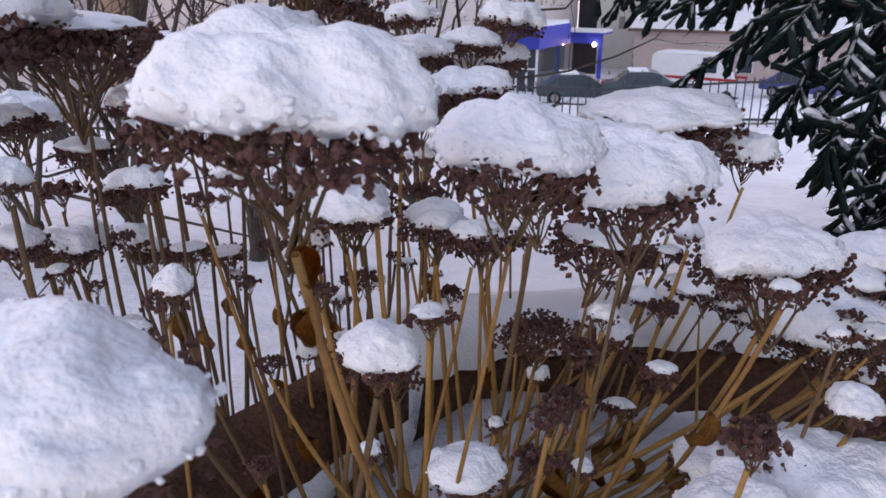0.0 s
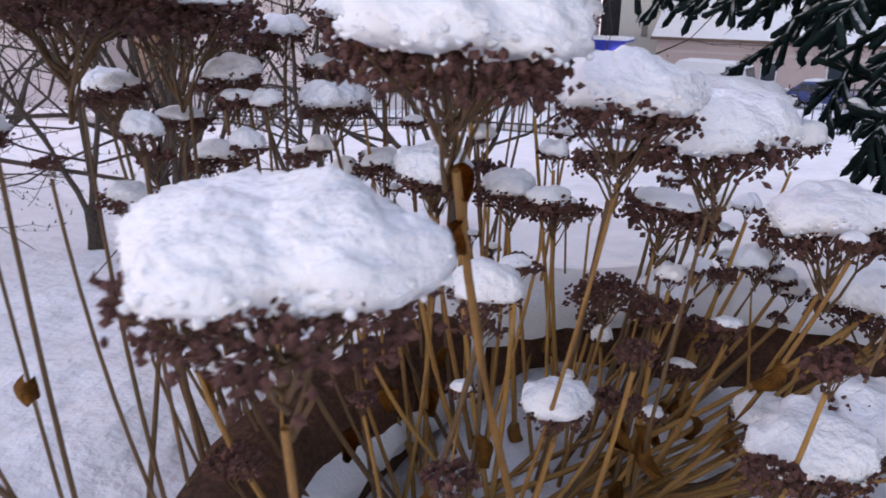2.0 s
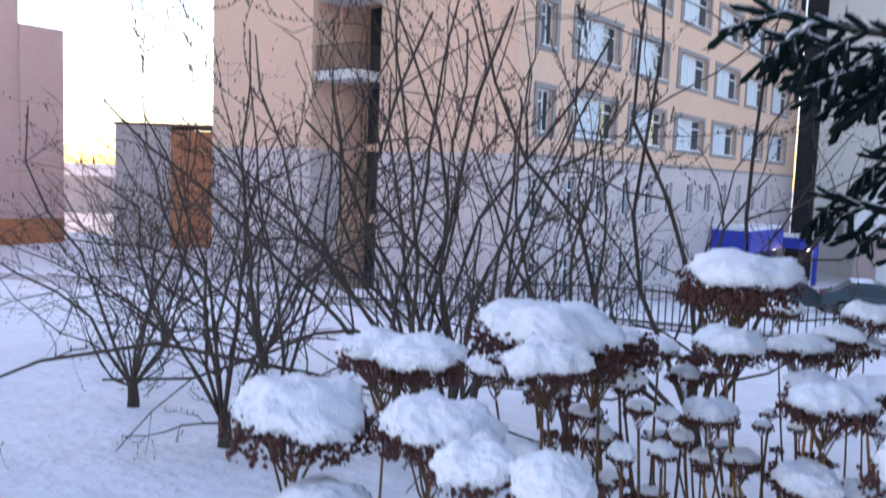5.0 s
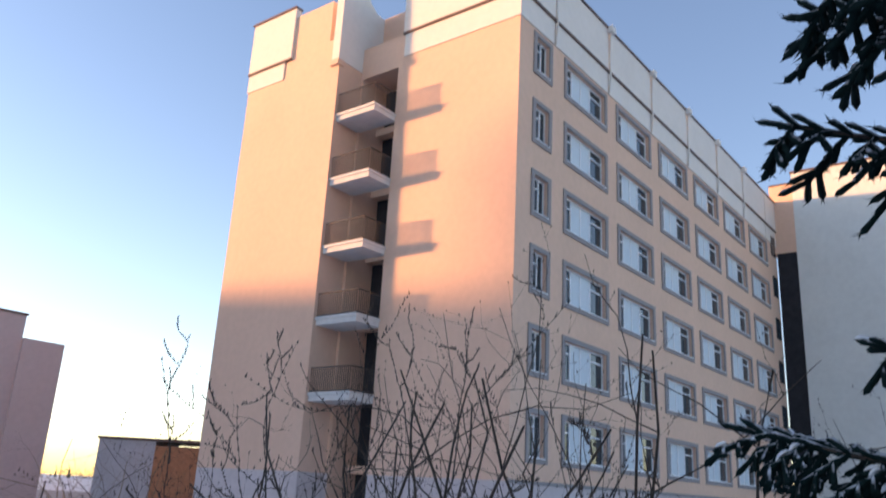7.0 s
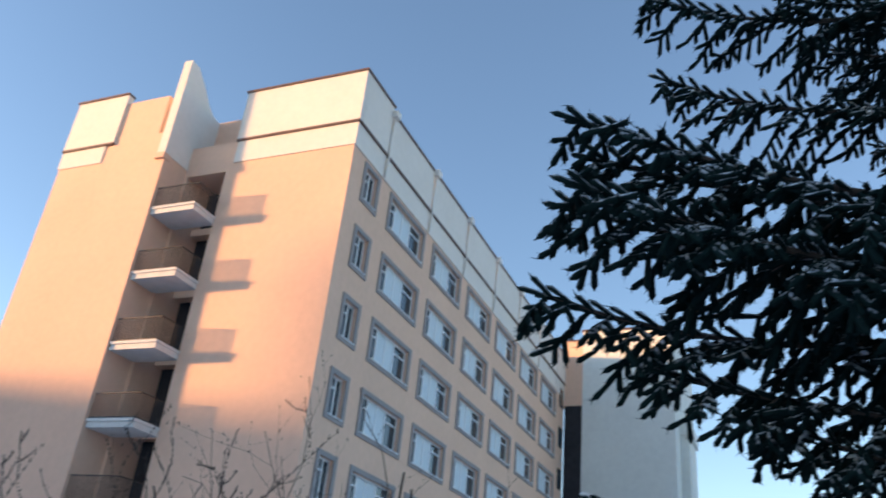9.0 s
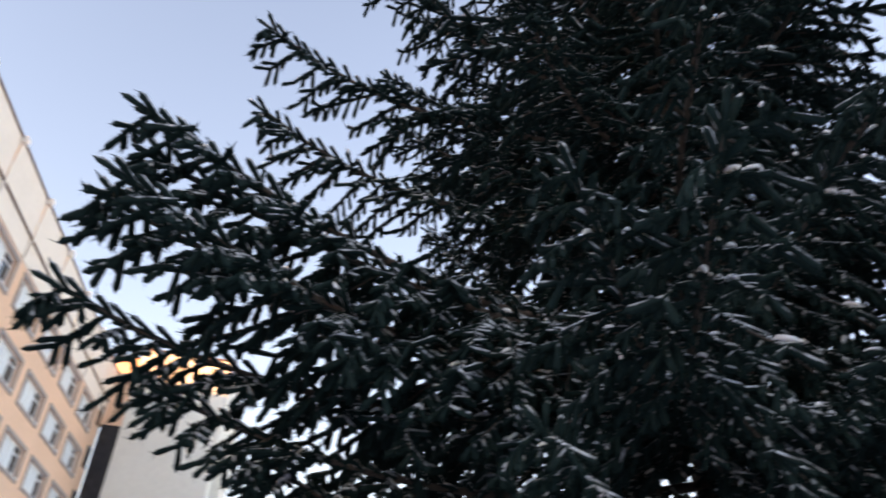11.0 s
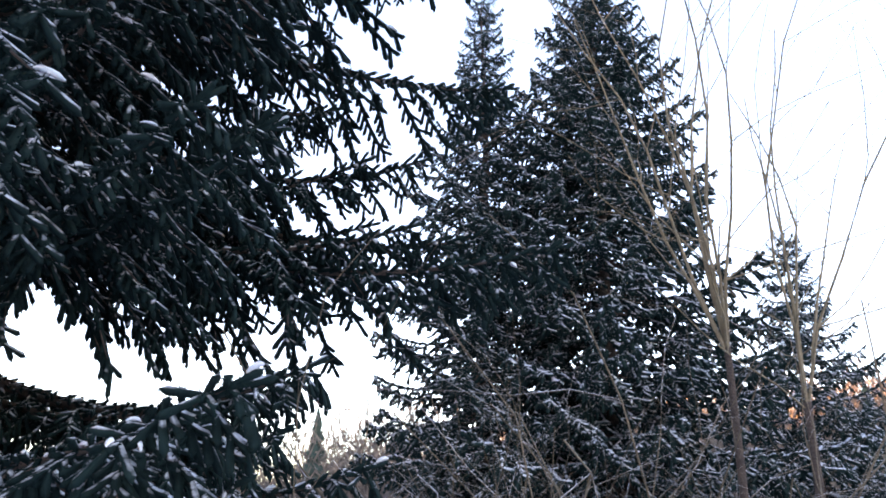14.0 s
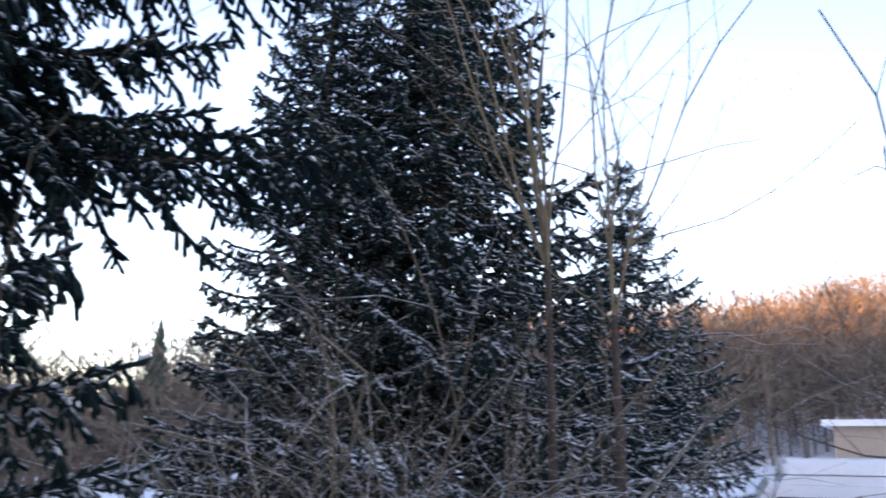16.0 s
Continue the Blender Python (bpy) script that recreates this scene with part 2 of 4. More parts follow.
def rise(x, y):
    """Height of the ground: a level bank that falls away towards the building, and a wooded rise far to the east."""
    s = (x - 16.0) * -0.5 + (y + 23.0) * 0.866
    s = np.clip(s, 0, 42)
    z = 5.12 - 0.122 * s
    far = np.hypot(x - 16, y + 25)
    east = np.clip((x - 60) / 70, 0, 1)
    z = z + east ** 1.5 * (12 + 6 * np.clip((-20 - y) / 40, 0, 1)) * np.clip((60 - y) / 60, 0.25, 1)
    fade = np.clip((far - 2) / 6, 0.15, 1)
    z = z + fade * (0.05 * np.sin(x * 0.9 + 1.3 * np.sin(y * 0.7)) + 0.04 * np.sin(y * 1.3 + x * 0.4))
    near = np.exp(-((far / 9) ** 2))
    z = z + near * 0.014 * np.sin(11 * x + 2.5 * np.sin(6 * y)) * np.sin(9 * y + 2.1 * np.sin(7 * x)) + near * 0.02 * np.sin(3.1 * x + 1.7 * np.sin(2.3 * y)) * np.sin(3.7 * y)
    rr = np.hypot(x - RING.x, y - RING.y)
    west = np.clip((-(x - RING.x) / (rr + 1e-6) - 0.45) * 3, 0, 1) * (y < RING.y + 0.4)
    z = z + (0.10 - 0.16 * west) * np.exp(-((rr - RING_R - 0.18) / 0.16) ** 2) + (0.12 * np.exp(-(((x - 15.97) / 0.22) ** 2 + ((y + 22.85) / 0.3) ** 2)) - 0.06) * (rr < RING_R - 0.03)
    return z


ang = np.linspace(0, 2 * np.pi, 161)[:-1]
rad = np.concatenate([np.linspace(0.05, 3.0, 60), np.geomspace(3.1, 60, 90), np.geomspace(64, 2500, 30)])
gx = 16.2 + rad[:, None] * np.cos(ang)[None]
gy = -23.6 + rad[:, None] * np.sin(ang)[None]
gz = rise(gx, gy)
m_, k_ = gx.shape
i_, j_ = np.meshgrid(np.arange(m_ - 1), np.arange(k_), indexing="ij")
quads = np.stack([i_ * k_ + j_, (i_ + 1) * k_ + j_, (i_ + 1) * k_ + (j_ + 1) % k_, i_ * k_ + (j_ + 1) % k_], -1).reshape(-1, 4)
ground = part("ground", arrays("ground", np.stack([gx, gy, gz], -1).reshape(-1, 3), quads, GROUND, smooth=True), None)
tagged(ground, "uneven trodden snow covering the sloping ground", "ground", kind="structure")


def ground_z(x, y):
    return float(rise(np.array(x, float), np.array(y, float)))


# ---- main building ----
FLOOR = 3.3
SILL = 7.9
COLS = [(1.13, 2.74)] + [(3.87 + 5.46 * i, 8.25 + 5.46 * i) for i in range(6)]


def wall_mesh(name, length, height0, height1, holes, reveal, place, materials, z_split=None):
    """A wall in its own plane (u along, z up) with openings and their reveals; place maps (u, depth, z) to the world."""
    us = sorted({0.0, length, *[h[0] for h in holes], *[h[1] for h in holes]})
    zs = sorted({height0, height1, *[h[2] for h in holes], *[h[3] for h in holes], *([z_split] if z_split else [])})
    bm = bmesh.new()
    cache = {}

    def vert(u, d, z):
        key = (round(u, 4), round(d, 4), round(z, 4))
        if key not in cache:
            cache[key] = bm.verts.new(place(u, d, z))
        return cache[key]

    for a, b in zip(us, us[1:]):
        for c, d in zip(zs, zs[1:]):
            cu, cz = (a + b) / 2, (c + d) / 2
            if any(h[0] < cu < h[1] and h[2] < cz < h[3] for h in holes):
                continue
            f = bm.faces.new([vert(a, 0, c), vert(b, 0, c), vert(b, 0, d), vert(a, 0, d)])
            f.material_index = 1 if z_split and cz < z_split else 0
    for h in holes:
        a, b, c, d = h
        s = 1 if z_split and d < z_split else 0
        for q in (((a, c), (b, c)), ((b, c), (b, d)), ((b, d), (a, d)), ((a, d), (a, c))):
            (p, r), (t, w) = q
            f = bm.faces.new([vert(p, 0, r), vert(t, 0, w), vert(t, reveal, w), vert(p, reveal, r)])
            f.material_index = s
    bmesh.ops.recalc_face_normals(bm, faces=bm.faces[:])
    return mesh_of(name, bm, materials)


hospital = thing("apartment_building", Matrix.Identity(4), "tall cream rendered block with grey-trimmed windows, sunlit gable and stacked balconies", "building")
holes, wins = [], []
for r in range(6):
    z0 = SILL + (5 - r) * FLOOR
    for c, (a, b) in enumerate(COLS):
        holes.append((a + 0.24, b - 0.24, z0 + 0.22, z0 + 2.08 - 0.2))
        wins.append((c > 0, a, b, z0))
small = [1.55, 4.35, 6.95, 9.6, 12.2, 14.7, 17.6, 20.4, 23.1, 25.8, 28.6, 31.5]
smallw = []
for y in small:
    for z0 in (4.75, 1.45):
        if z0 < 2 and y > 18:
            continue
        holes.append((y - 0.45, y + 0.45, z0, z0 + 1.6))
        smallw.append((y, z0))
END = 38.2
part("wall", wall_mesh("facade", END, -1, 27.9, holes, -0.28, lambda u, d, z: (d, u, z), [CREAM, GREYBAND], 7.2), None, hospital, "cream render above a grey-pink ground band")

# gable: plane y = 0 to the right of the balconies, block projecting to y = -1.6 on their left
BX, BY, LX = -9.35, -1.6, -16.2
gable_holes = [(0.15, 2.45, 0.1, 26.2)]
part("wall", wall_mesh("gable", -BX, -1, 27.9, gable_holes, 1.8, lambda u, d, z: (BX + u, d, z), [CREAM, GREYBAND], 7.2), None, hospital, "cream gable wall")
bm = bmesh.new()
box(bm, LX, BX, BY, 6, 7.2, 27.9, 0)
box(bm, LX, BX, BY, 6, -1, 7.2, 1)
part("side_block", bm, [CREAM, GREYBAND], hospital, "projecting cream stair block")
# back wall coloured near-black in place of the recess's own shade
part("recess", boxes((BX + 0.1, -6.8, 1.75, 2.0, -1, 27)), DARK, hospital, "balcony recess with shade coloured into its near-black back wall")
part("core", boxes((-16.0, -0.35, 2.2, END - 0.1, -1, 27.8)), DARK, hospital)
# upper bands and parapets
band = lambda *r: part("parapet_panel", boxes(r), PANEL, hospital)
band(-6.55, 0.06, -0.06, 0.2, 26.64, 27.86)
band(-6.62, 0.12, -0.12, 0.25, 27.94, 30.75)
band(LX - 0.05, -13.4, BY - 0.06, BY + 0.2, 26.64, 27.66)
band(LX - 0.05, -12.9, BY - 0.12, BY + 0.25, 27.74, 30.7)
part("parapet", boxes((-13.0, -10.2, BY, BY + 0.3, 27.9, 30.2)), CREAM, hospital)
part("parapet", boxes((BX, -6.6, 1.3, 1.6, 27.5, 30.4)), CREAM, hospital)
bm = bmesh.new()
prof = [(BY - 0.1, 26.6), (BY - 0.1, 32.2), (BY + 0.5, 32.15), (BY + 1.2, 31.5), (BY + 1.8, 30.75), (BY + 2.3, 30.4), (BY + 3.4, 30.3), (BY + 3.4, 26.6)]
va = [bm.verts.new((BX - 0.45, y, z)) for y, z in prof]
vb = [bm.verts.new((BX + 0.03, y, z)) for y, z in prof]
bm.faces.new(va)
bm.faces.new(vb[::-1])
for i in range(len(prof)):
    j = (i + 1) % len(prof)
    bm.faces.new([va[i], vb[i], vb[j], va[j]])
bmesh.ops.recalc_face_normals(bm, faces=bm.faces[:])
part("fin_wall", bm, PANEL, hospital, "pale curved fin wall above the balconies")
part("corbel", boxes((BX - 0.5, BX + 0.06, BY - 0.16, BY + 0.3, 26.3, 26.6)), CREAM, hospital)
HOPS = [2.91, 8.4, 13.76, 19.26, 24.55, 29.99, 35.4]
ends = [0.14] + HOPS + [END]
for i, (a, b) in enumerate(zip(ends, ends[1:])):
    top = 30.75 if i == 0 else 30.35
    band(-0.25, 0.12, a + 0.06, b - 0.06, 27.94, top)
    band(-0.2, 0.06, a + 0.05, b - 0.05, 26.64, 27.86)
    part("roof_edge", boxes((-0.3, 0.2, a, b, top, top + 0.1)), FLASH, hospital, "dark metal roof edge")
part("roof_edge", boxes((-6.7, 0.2, -0.2, 0.14, 30.75, 30.85)), FLASH, hospital)
part("roof_edge", boxes((LX - 0.12, -12.85, BY - 0.2, BY + 0.3, 30.7, 30.8)), FLASH, hospital)
part("string_course", boxes((-6.62, 0.16, -0.15, 0.1, 27.84, 27.95), (0.02, 0.16, 0.12, END, 27.84, 27.95)), FLASH, hospital)
part("string_course", boxes((LX - 0.08, -12.9, BY - 0.15, BY + 0.1, 27.64, 27.75)), FLASH, hospital)
part("ledge", boxes((0.0, 0.07, 0.0, END, 7.12, 7.26)), TRIM, hospital)
part("roof", boxes((LX, -0.2, 1.6, END, 27.9, 28.2)), SNOW, hospital, "flat roof under snow")
for y in HOPS[:-1]:
    v, f = tube([(0.2, y, 30.2), (0.2, y, 29.6), (0.15, y, 28.6), (0.2, y, 27.6), (0.12, y, 26.7)], [0.05] * 5, 6)
    pipe = part("downpipe", arrays("downpipe", v, f, PANEL, smooth=True), None, hospital)
    part("hopper", boxes((0.1, 0.42, y - 0.2, y + 0.2, 30.1, 30.45)), PANEL, pipe)


def window_set(wide, w):
    """Meshes of one window, with its lower left outer corner at the origin: surround, sash bars, panes, blind."""
    h = 2.08
    t = 0.24
    sur = boxes((-0.0, 0.06, 0, w, 0, 0.22), (0, 0.06, 0, w, h - 0.2, h), (0, 0.06, 0, t, 0.22, h - 0.2), (0, 0.06, w - t, w, 0.22, h - 0.2))
    sash = bmesh.new()
    x0, x1 = -0.24, -0.17
    a, b = t, w - t
    box(sash, x0, x1, a, b, 0.22, 0.29)
    box(sash, x0, x1, a, b, h - 0.27, h - 0.2)
    cuts = [a, a + 0.8, a + 1.7, b - 1.25, b] if wide else [a, (a + b) / 2 + 0.1, b]
    for u in cuts:
        box(sash, x0, x1, max(a, u - 0.035), min(b, u + 0.035), 0.29, h - 0.27)
    box(sash, x0, x1, a, cuts[1], 1.38, 1.44)
    if wide:
        box(sash, x0, x1, cuts[3], b, 1.38, 1.44)
    pane = boxes((-0.25, -0.235, a, b, 0.22, h - 0.2))
    sill = boxes((-0.16, 0.1, a - 0.02, b + 0.02, 0.19, 0.225))
    out = [("surround", mesh_of("surround", sur, TRIM)), ("sash", mesh_of("sash", sash, WHITE)), ("pane", mesh_of("pane", pane, GLASS)), ("sill", mesh_of("sill", sill, WHITE))]
    if wide:
        out.append(("blind", mesh_of("blind", boxes((-0.232, -0.2, cuts[1] + 0.03, cuts[3] - 0.03, 0.3, h - 0.28)), BLIND)))
    return out


KITS = {False: window_set(False, 1.61), True: window_set(True, 4.38)}
for wide, a, b, z0 in wins:
    kit = KITS[wide]
    win = part("window", kit[0][1], None, hospital, at=Matrix.Translation((0, a, z0)))
    for nm, me in kit[1:]:
        part(nm, me, None, win)
sm_sash = mesh_of("sash", boxes((-0.24, -0.17, -0.45, 0.45, 0, 0.07), (-0.24, -0.17, -0.45, 0.45, 1.53, 1.6), (-0.24, -0.17, -0.45, -0.38, 0.07, 1.53), (-0.24, -0.17, 0.38, 0.45, 0.07, 1.53), (-0.24, -0.17, -0.05, 0.02, 0.07, 1.53), (-0.24, -0.17, -0.38, 0.38, 1.1, 1.16)), WHITE)
sm_pane = mesh_of("pane", boxes((-0.26, -0.235, -0.45, 0.45, 0, 1.6)), GLASS)
sm_sill = mesh_of("sill", boxes((-0.16, 0.09, -0.5, 0.5, -0.05, 0.0)), WHITE)
for y, z0 in smallw:
    win = part("window", sm_sash, None, hospital, at=Matrix.Translation((0, y, z0)))
    part("pane", sm_pane, None, win)
    part("sill", sm_sill, None, win)

# balconies
slab_me = mesh_of("slab", boxes((0, 2.45, -1.45, 0.1, -0.34, 0), (-0.0, 2.5, -1.52, -1.45, -0.1, 0.02), (2.45, 2.5, -1.45, 0.0, -0.1, 0.02)), CONCRETE)
bar_front = mesh_of("baluster", boxes((-0.009, 0.009, -0.009, 0.009, 0.06, 1.08)), RAIL)
rail_sets = [mesh_of("rail", boxes((0.0, 2.42, -1.435, -1.39, z - 0.02, z + 0.02)), RAIL) for z in (0.08, 1.08)]
rail_sets += [mesh_of("rail", boxes((2.37, 2.415, -1.39, 0.0, z - 0.02, z + 0.02)), RAIL) for z in (0.08, 1.08)]
for k in range(5):
    z = 10.45 + k * FLOOR
    bal = part("balcony", slab_me, None, hospital, "white concrete balcony slab with a dark bar railing", at=Matrix.Translation((BX + 0.02, 0, z)))
    for me in rail_sets:
        part("rail", me, None, bal)
    for u in np.arange(0.03, 2.4, 0.115):
        part("baluster", bar_front, None, bal, at=Matrix.Translation((u, -1.41, 0)))
    for d in np.arange(-1.3, -0.02, 0.115):
        part("baluster", bar_front, None, bal, at=Matrix.Translation((2.39, d, 0)))
    part("snow_strip", boxes((0.05, 2.3, -1.36, -1.1, 0.0, 0.03)), SNOW, bal)
for z in (4.4, 7.6, 10.7, 14.0, 17.3, 20.6, 23.9):
    part("recess_lintel", boxes((BX + 0.16, -6.95, 1.2, 1.74, z - 0.35, z)), CREAM, hospital)

# ---- wing at the far end ----
wing = thing("wing_building", Matrix.Identity(4), "pale tall wing with a dark glazed stair strip", "building")
part("wall", boxes((1.6, 9.0, 38.0, 52, -1, 32.6)), WINGWALL, wing)
part("stair_glazing", boxes((0.1, 1.6, 38.15, 39.5, -1, 26.1)), DARK, wing, "dark vertical glazed strip")
part("upper_link", boxes((-0.2, 1.6, 38.1, 40, 26.1, 31.8)), CREAM, wing)
part("roof_edge", boxes((1.5, 9.1, 37.9, 52, 32.6, 32.75), (-0.2, 1.5, 38.0, 40, 31.8, 31.9)), FLASH, wing)
part("side_bay", boxes((9.0, 9.7, 41, 46, -1, 25.0), (9.0, 9.9, 40.8, 46.2, 24.4, 25.4)), WINGWALL, wing)
for z in np.arange(12.5, 26, 3.3):
    part("window", boxes((-0.02, 0.06, 36.7, 37.8, z, z + 1.6)), GLASS, hospital)
sign = part("sign", boxes((3.3, 3.75, 37.9, 37.98, 3.0, 3.9)), TRIM, wing)

# ---- entrance, low building, vehicles ----
entrance = thing("entrance_canopy", Matrix.Identity(4), "glazed entrance porch with a blue fascia and snow on its roof", "porch")
part("fascia", boxes((0.05, 2.3, 21.3, 21.5, 2.5, 3.75), (2.15, 2.3, 21.5, 28, 2.5, 3.75)), BLUE, entrance, "bright blue painted fascia")
part("roof", boxes((0.05, 2.2, 21.4, 28, 3.7, 3.95)), SNOW, entrance, "snow-covered flat roof")
part("glazing", boxes((0.2, 2.1, 21.6, 21.7, 0, 2.5), (2.0, 2.1, 21.7, 27.5, 0, 2.5)), GLASS, entrance)
for u in (0.2, 0.85, 1.5, 2.1):
    part("mullion", boxes((u - 0.06, u + 0.06, 21.52, 21.62, 0, 2.5)), WHITE, entrance)
part("rail", boxes((0.2, 2.1, 21.5, 21.62, 1.3, 1.4)), WHITE, entrance)

porch = thing("side_porch", Matrix.Translation((-2.5, 0, 0)), "blue steel porch with lit lamps over a dark doorway", "porch")
part("beam", boxes((3.0, 6.2, 31.0, 31.3, 2.3, 2.9), (2.8, 6.3, 30.9, 33.5, 2.9, 3.02)), BLUE, porch)
part("snow", boxes((2.8, 6.3, 30.9, 33.5, 3.02, 3.2)), SNOW, porch)
part("post", boxes((5.95, 6.2, 31.0, 31.25, -0.5, 2.3)), BLUE, porch)
part("post", boxes((3.0, 3.15, 31.0, 31.15, -0.5, 2.3)), WHITE, porch)
part("doorway", boxes((3.6, 5.3, 33.2, 33.4, -0.5, 2.3)), DARK, porch)
for u in (3.4, 5.7):
    bm = bmesh.new()
    bmesh.ops.create_icosphere(bm, subdivisions=2, radius=0.13, matrix=Matrix.Translation((u, 30.9, 2.25)))
    part("lamp", bm, LAMP, porch, "round white lit lamp")

low = thing("low_building", Matrix.Translation((-3.6, -10.5, 0)), "long low pinkish building under a snow-covered pitched roof", "building")
part("wall", boxes((9.0, 44, 44, 56, -1, 3.3)), PINK, low)
bm = bmesh.new()
rv = [bm.verts.new(p) for p in ((8.6, 43.6, 3.25), (44.4, 43.6, 3.25), (44.4, 50, 6.6), (8.6, 50, 6.6), (44.4, 56.4, 3.25), (8.6, 56.4, 3.25))]
for q in ((0, 1, 2, 3), (3, 2, 4, 5), (0, 3, 5), (1, 4, 2), (0, 5, 4, 1)):
    bm.faces.new([rv[i] for i in q])
part("roof", bm, SNOW, low, "smooth snow-covered roof")
part("eave_board", boxes((8.6, 44.4, 43.5, 43.7, 3.1, 3.3)), FLASH, low)
part("cornice", boxes((9, 44, 43.9, 44, 2.3, 2.45)), GREYBAND, low)
for u in (11.3, 12.4, 16, 20, 24):
    w = part("window", boxes((u, u + 0.9, 43.93, 44.02, 0.6, 1.9)), GLASS, low)
    part("frame", boxes((u - 0.06, u, 43.9, 44, 0.55, 1.95), (u + 0.9, u + 0.96, 43.9, 44, 0.55, 1.95), (u - 0.06, u + 0.96, 43.9, 44, 1.9, 1.97)), WHITE, w)


def vehicle(name, m, length, width, height, paint, label, van=False, snow=0.06):
    """A car or van along local x, standing on local z = 0."""
    car = thing(name, m, label, "van" if van else "car")
    prof = [(0, 0.35), (0, 0.75), (0.9, 0.95), (1.35, height - 0.1), (1.7, height), (length - 0.15, height), (length, height - 0.2), (length, 0.35)] if van else \
        [(0, 0.35), (0.02, 0.65), (0.25, 0.82), (1.15, 0.92), (1.9, height - 0.05), (2.3, height), (3.2, height - 0.04), (length - 0.5, 0.98), (length - 0.02, 0.9), (length, 0.4)]
    bm = bmesh.new()
    ra = [bm.verts.new((x - length / 2, -width / 2, z)) for x, z in prof]
    rb = [bm.verts.new((x - length / 2, width / 2, z)) for x, z in prof]
    bm.faces.new(ra)
    bm.faces.new(rb[::-1])
    for i in range(len(prof)):
        j = (i + 1) % len(prof)
        bm.faces.new([ra[i], rb[i], rb[j], ra[j]])
    bmesh.ops.recalc_face_normals(bm, faces=bm.faces[:])
    bmesh.ops.bevel(bm, geom=bm.edges[:], offset=0.06, segments=2, affect="EDGES")
    part("body", bm, paint, car)
    (x0, z0), (x1, z1) = (prof[2], prof[3]) if van else (prof[3], prof[4])
    bm = bmesh.new()
    k = 0.08
    n_ = Vector((-(z1 - z0), 0, x1 - x0)).normalized() * 0.012
    ws = [bm.verts.new(Vector((x - length / 2, y, z)) + n_) for x, y, z in ((x0 + k, -width / 2 + 0.1, z0 + k), (x0 + k, width / 2 - 0.1, z0 + k), (x1 - k, width / 2 - 0.18, z1 - k), (x1 - k, -width / 2 + 0.18, z1 - k))]
    bm.faces.new(ws)
    part("windscreen", bm, GLASS, car)
    lo, hi = (1.5, 2.3) if van else (1.75, 3.3)
    for sy in (-1, 1):
        y = sy * (width / 2 + 0.006)
        part("side_window", boxes((lo - length / 2, hi - length / 2, min(y, y - sy * 0.01), max(y, y - sy * 0.01), height * 0.62, height - 0.14)), GLASS, car)
    top0, top1 = (1.75, length - 0.2) if van else (2.3, 3.2)
    bm = boxes((top0 - length / 2, top1 - length / 2, -width / 2 + 0.1, width / 2 - 0.1, height - 0.02, height + snow))
    bmesh.ops.bevel(bm, geom=bm.edges[:], offset=0.03, segments=2, affect="EDGES")
    part("snow", bm, SNOW, car, "thin snow on the roof")
    for x in (0.85, length - 0.85):
        for sy in (-1, 1):
            bm = bmesh.new()
            bmesh.ops.create_cone(bm, cap_ends=True, segments=20, radius1=0.33, radius2=0.33, depth=0.22, matrix=pose(x - length / 2, sy * (width / 2 - 0.1), 0.33, 90))
            wheel = part("wheel", bm, RUBBER, car)
            bm = bmesh.new()
            bmesh.ops.create_cone(bm, cap_ends=True, segments=16, radius1=0.19, radius2=0.17, depth=0.24, matrix=pose(x - length / 2, sy * (width / 2 - 0.1), 0.33, 90))
            part("rim", bm, TRIM, wheel)
    for sy in (-0.75, 0.75):
        part("tail_light", boxes((length / 2 - 0.02, length / 2 + 0.02, sy * width / 2 - 0.12, sy * width / 2 + 0.12, 0.75, 0.95)), REDP, car)
    return car


amb = vehicle("ambulance_van", pose(11.2, 23.5, ground_z(11.2, 23.5), 0, 0, 170), 5.2, 2.0, 2.5, CARW, "white ambulance van with a red stripe", True)
part("stripe", boxes((-2.3, 2.5, -1.03, -1.005, 1.15, 1.3), (-2.3, 2.5, 1.005, 1.03, 1.15, 1.3)), REDP, amb, "red stripe")
vehicle("parked_car", pose(16.5, 25.5, ground_z(16.5, 25.5), 0, 0, 160), 4.3, 1.75, 1.5, CARB, "blue car parked beside the van")
vehicle("parked_car", pose(6.6, 14.5, ground_z(6.6, 14.5), 0, 0, 200), 4.3, 1.75, 1.45, CARD, "dark green car with snow on its roof")
vehicle("parked_car", pose(10.2, 13.0, ground_z(10.2, 13.0), 0, 0, 195), 4.3, 1.75, 1.45, CARD, "dark car with red tail lights")
snowy = vehicle("parked_car", pose(23.9, -27.45, ground_z(23.9, -27.45) - 0.16, 0, 0, 90), 4.4, 1.8, 1.5, CARW, "white car under thick snow parked beyond the bushes", True, 0.1)
tagged(snowy, category="car")
part("window_strip", boxes((-0.6, 2.05, 0.9, 0.915, 1.26, 1.37)), GLASS, snowy, "dark upper edge of the side windows above clinging snow")
part("window_snow", boxes((-0.55, 2.0, 0.9, 0.93, 1.0, 1.26)), SNOW, snowy, "snow clinging to the side windows")

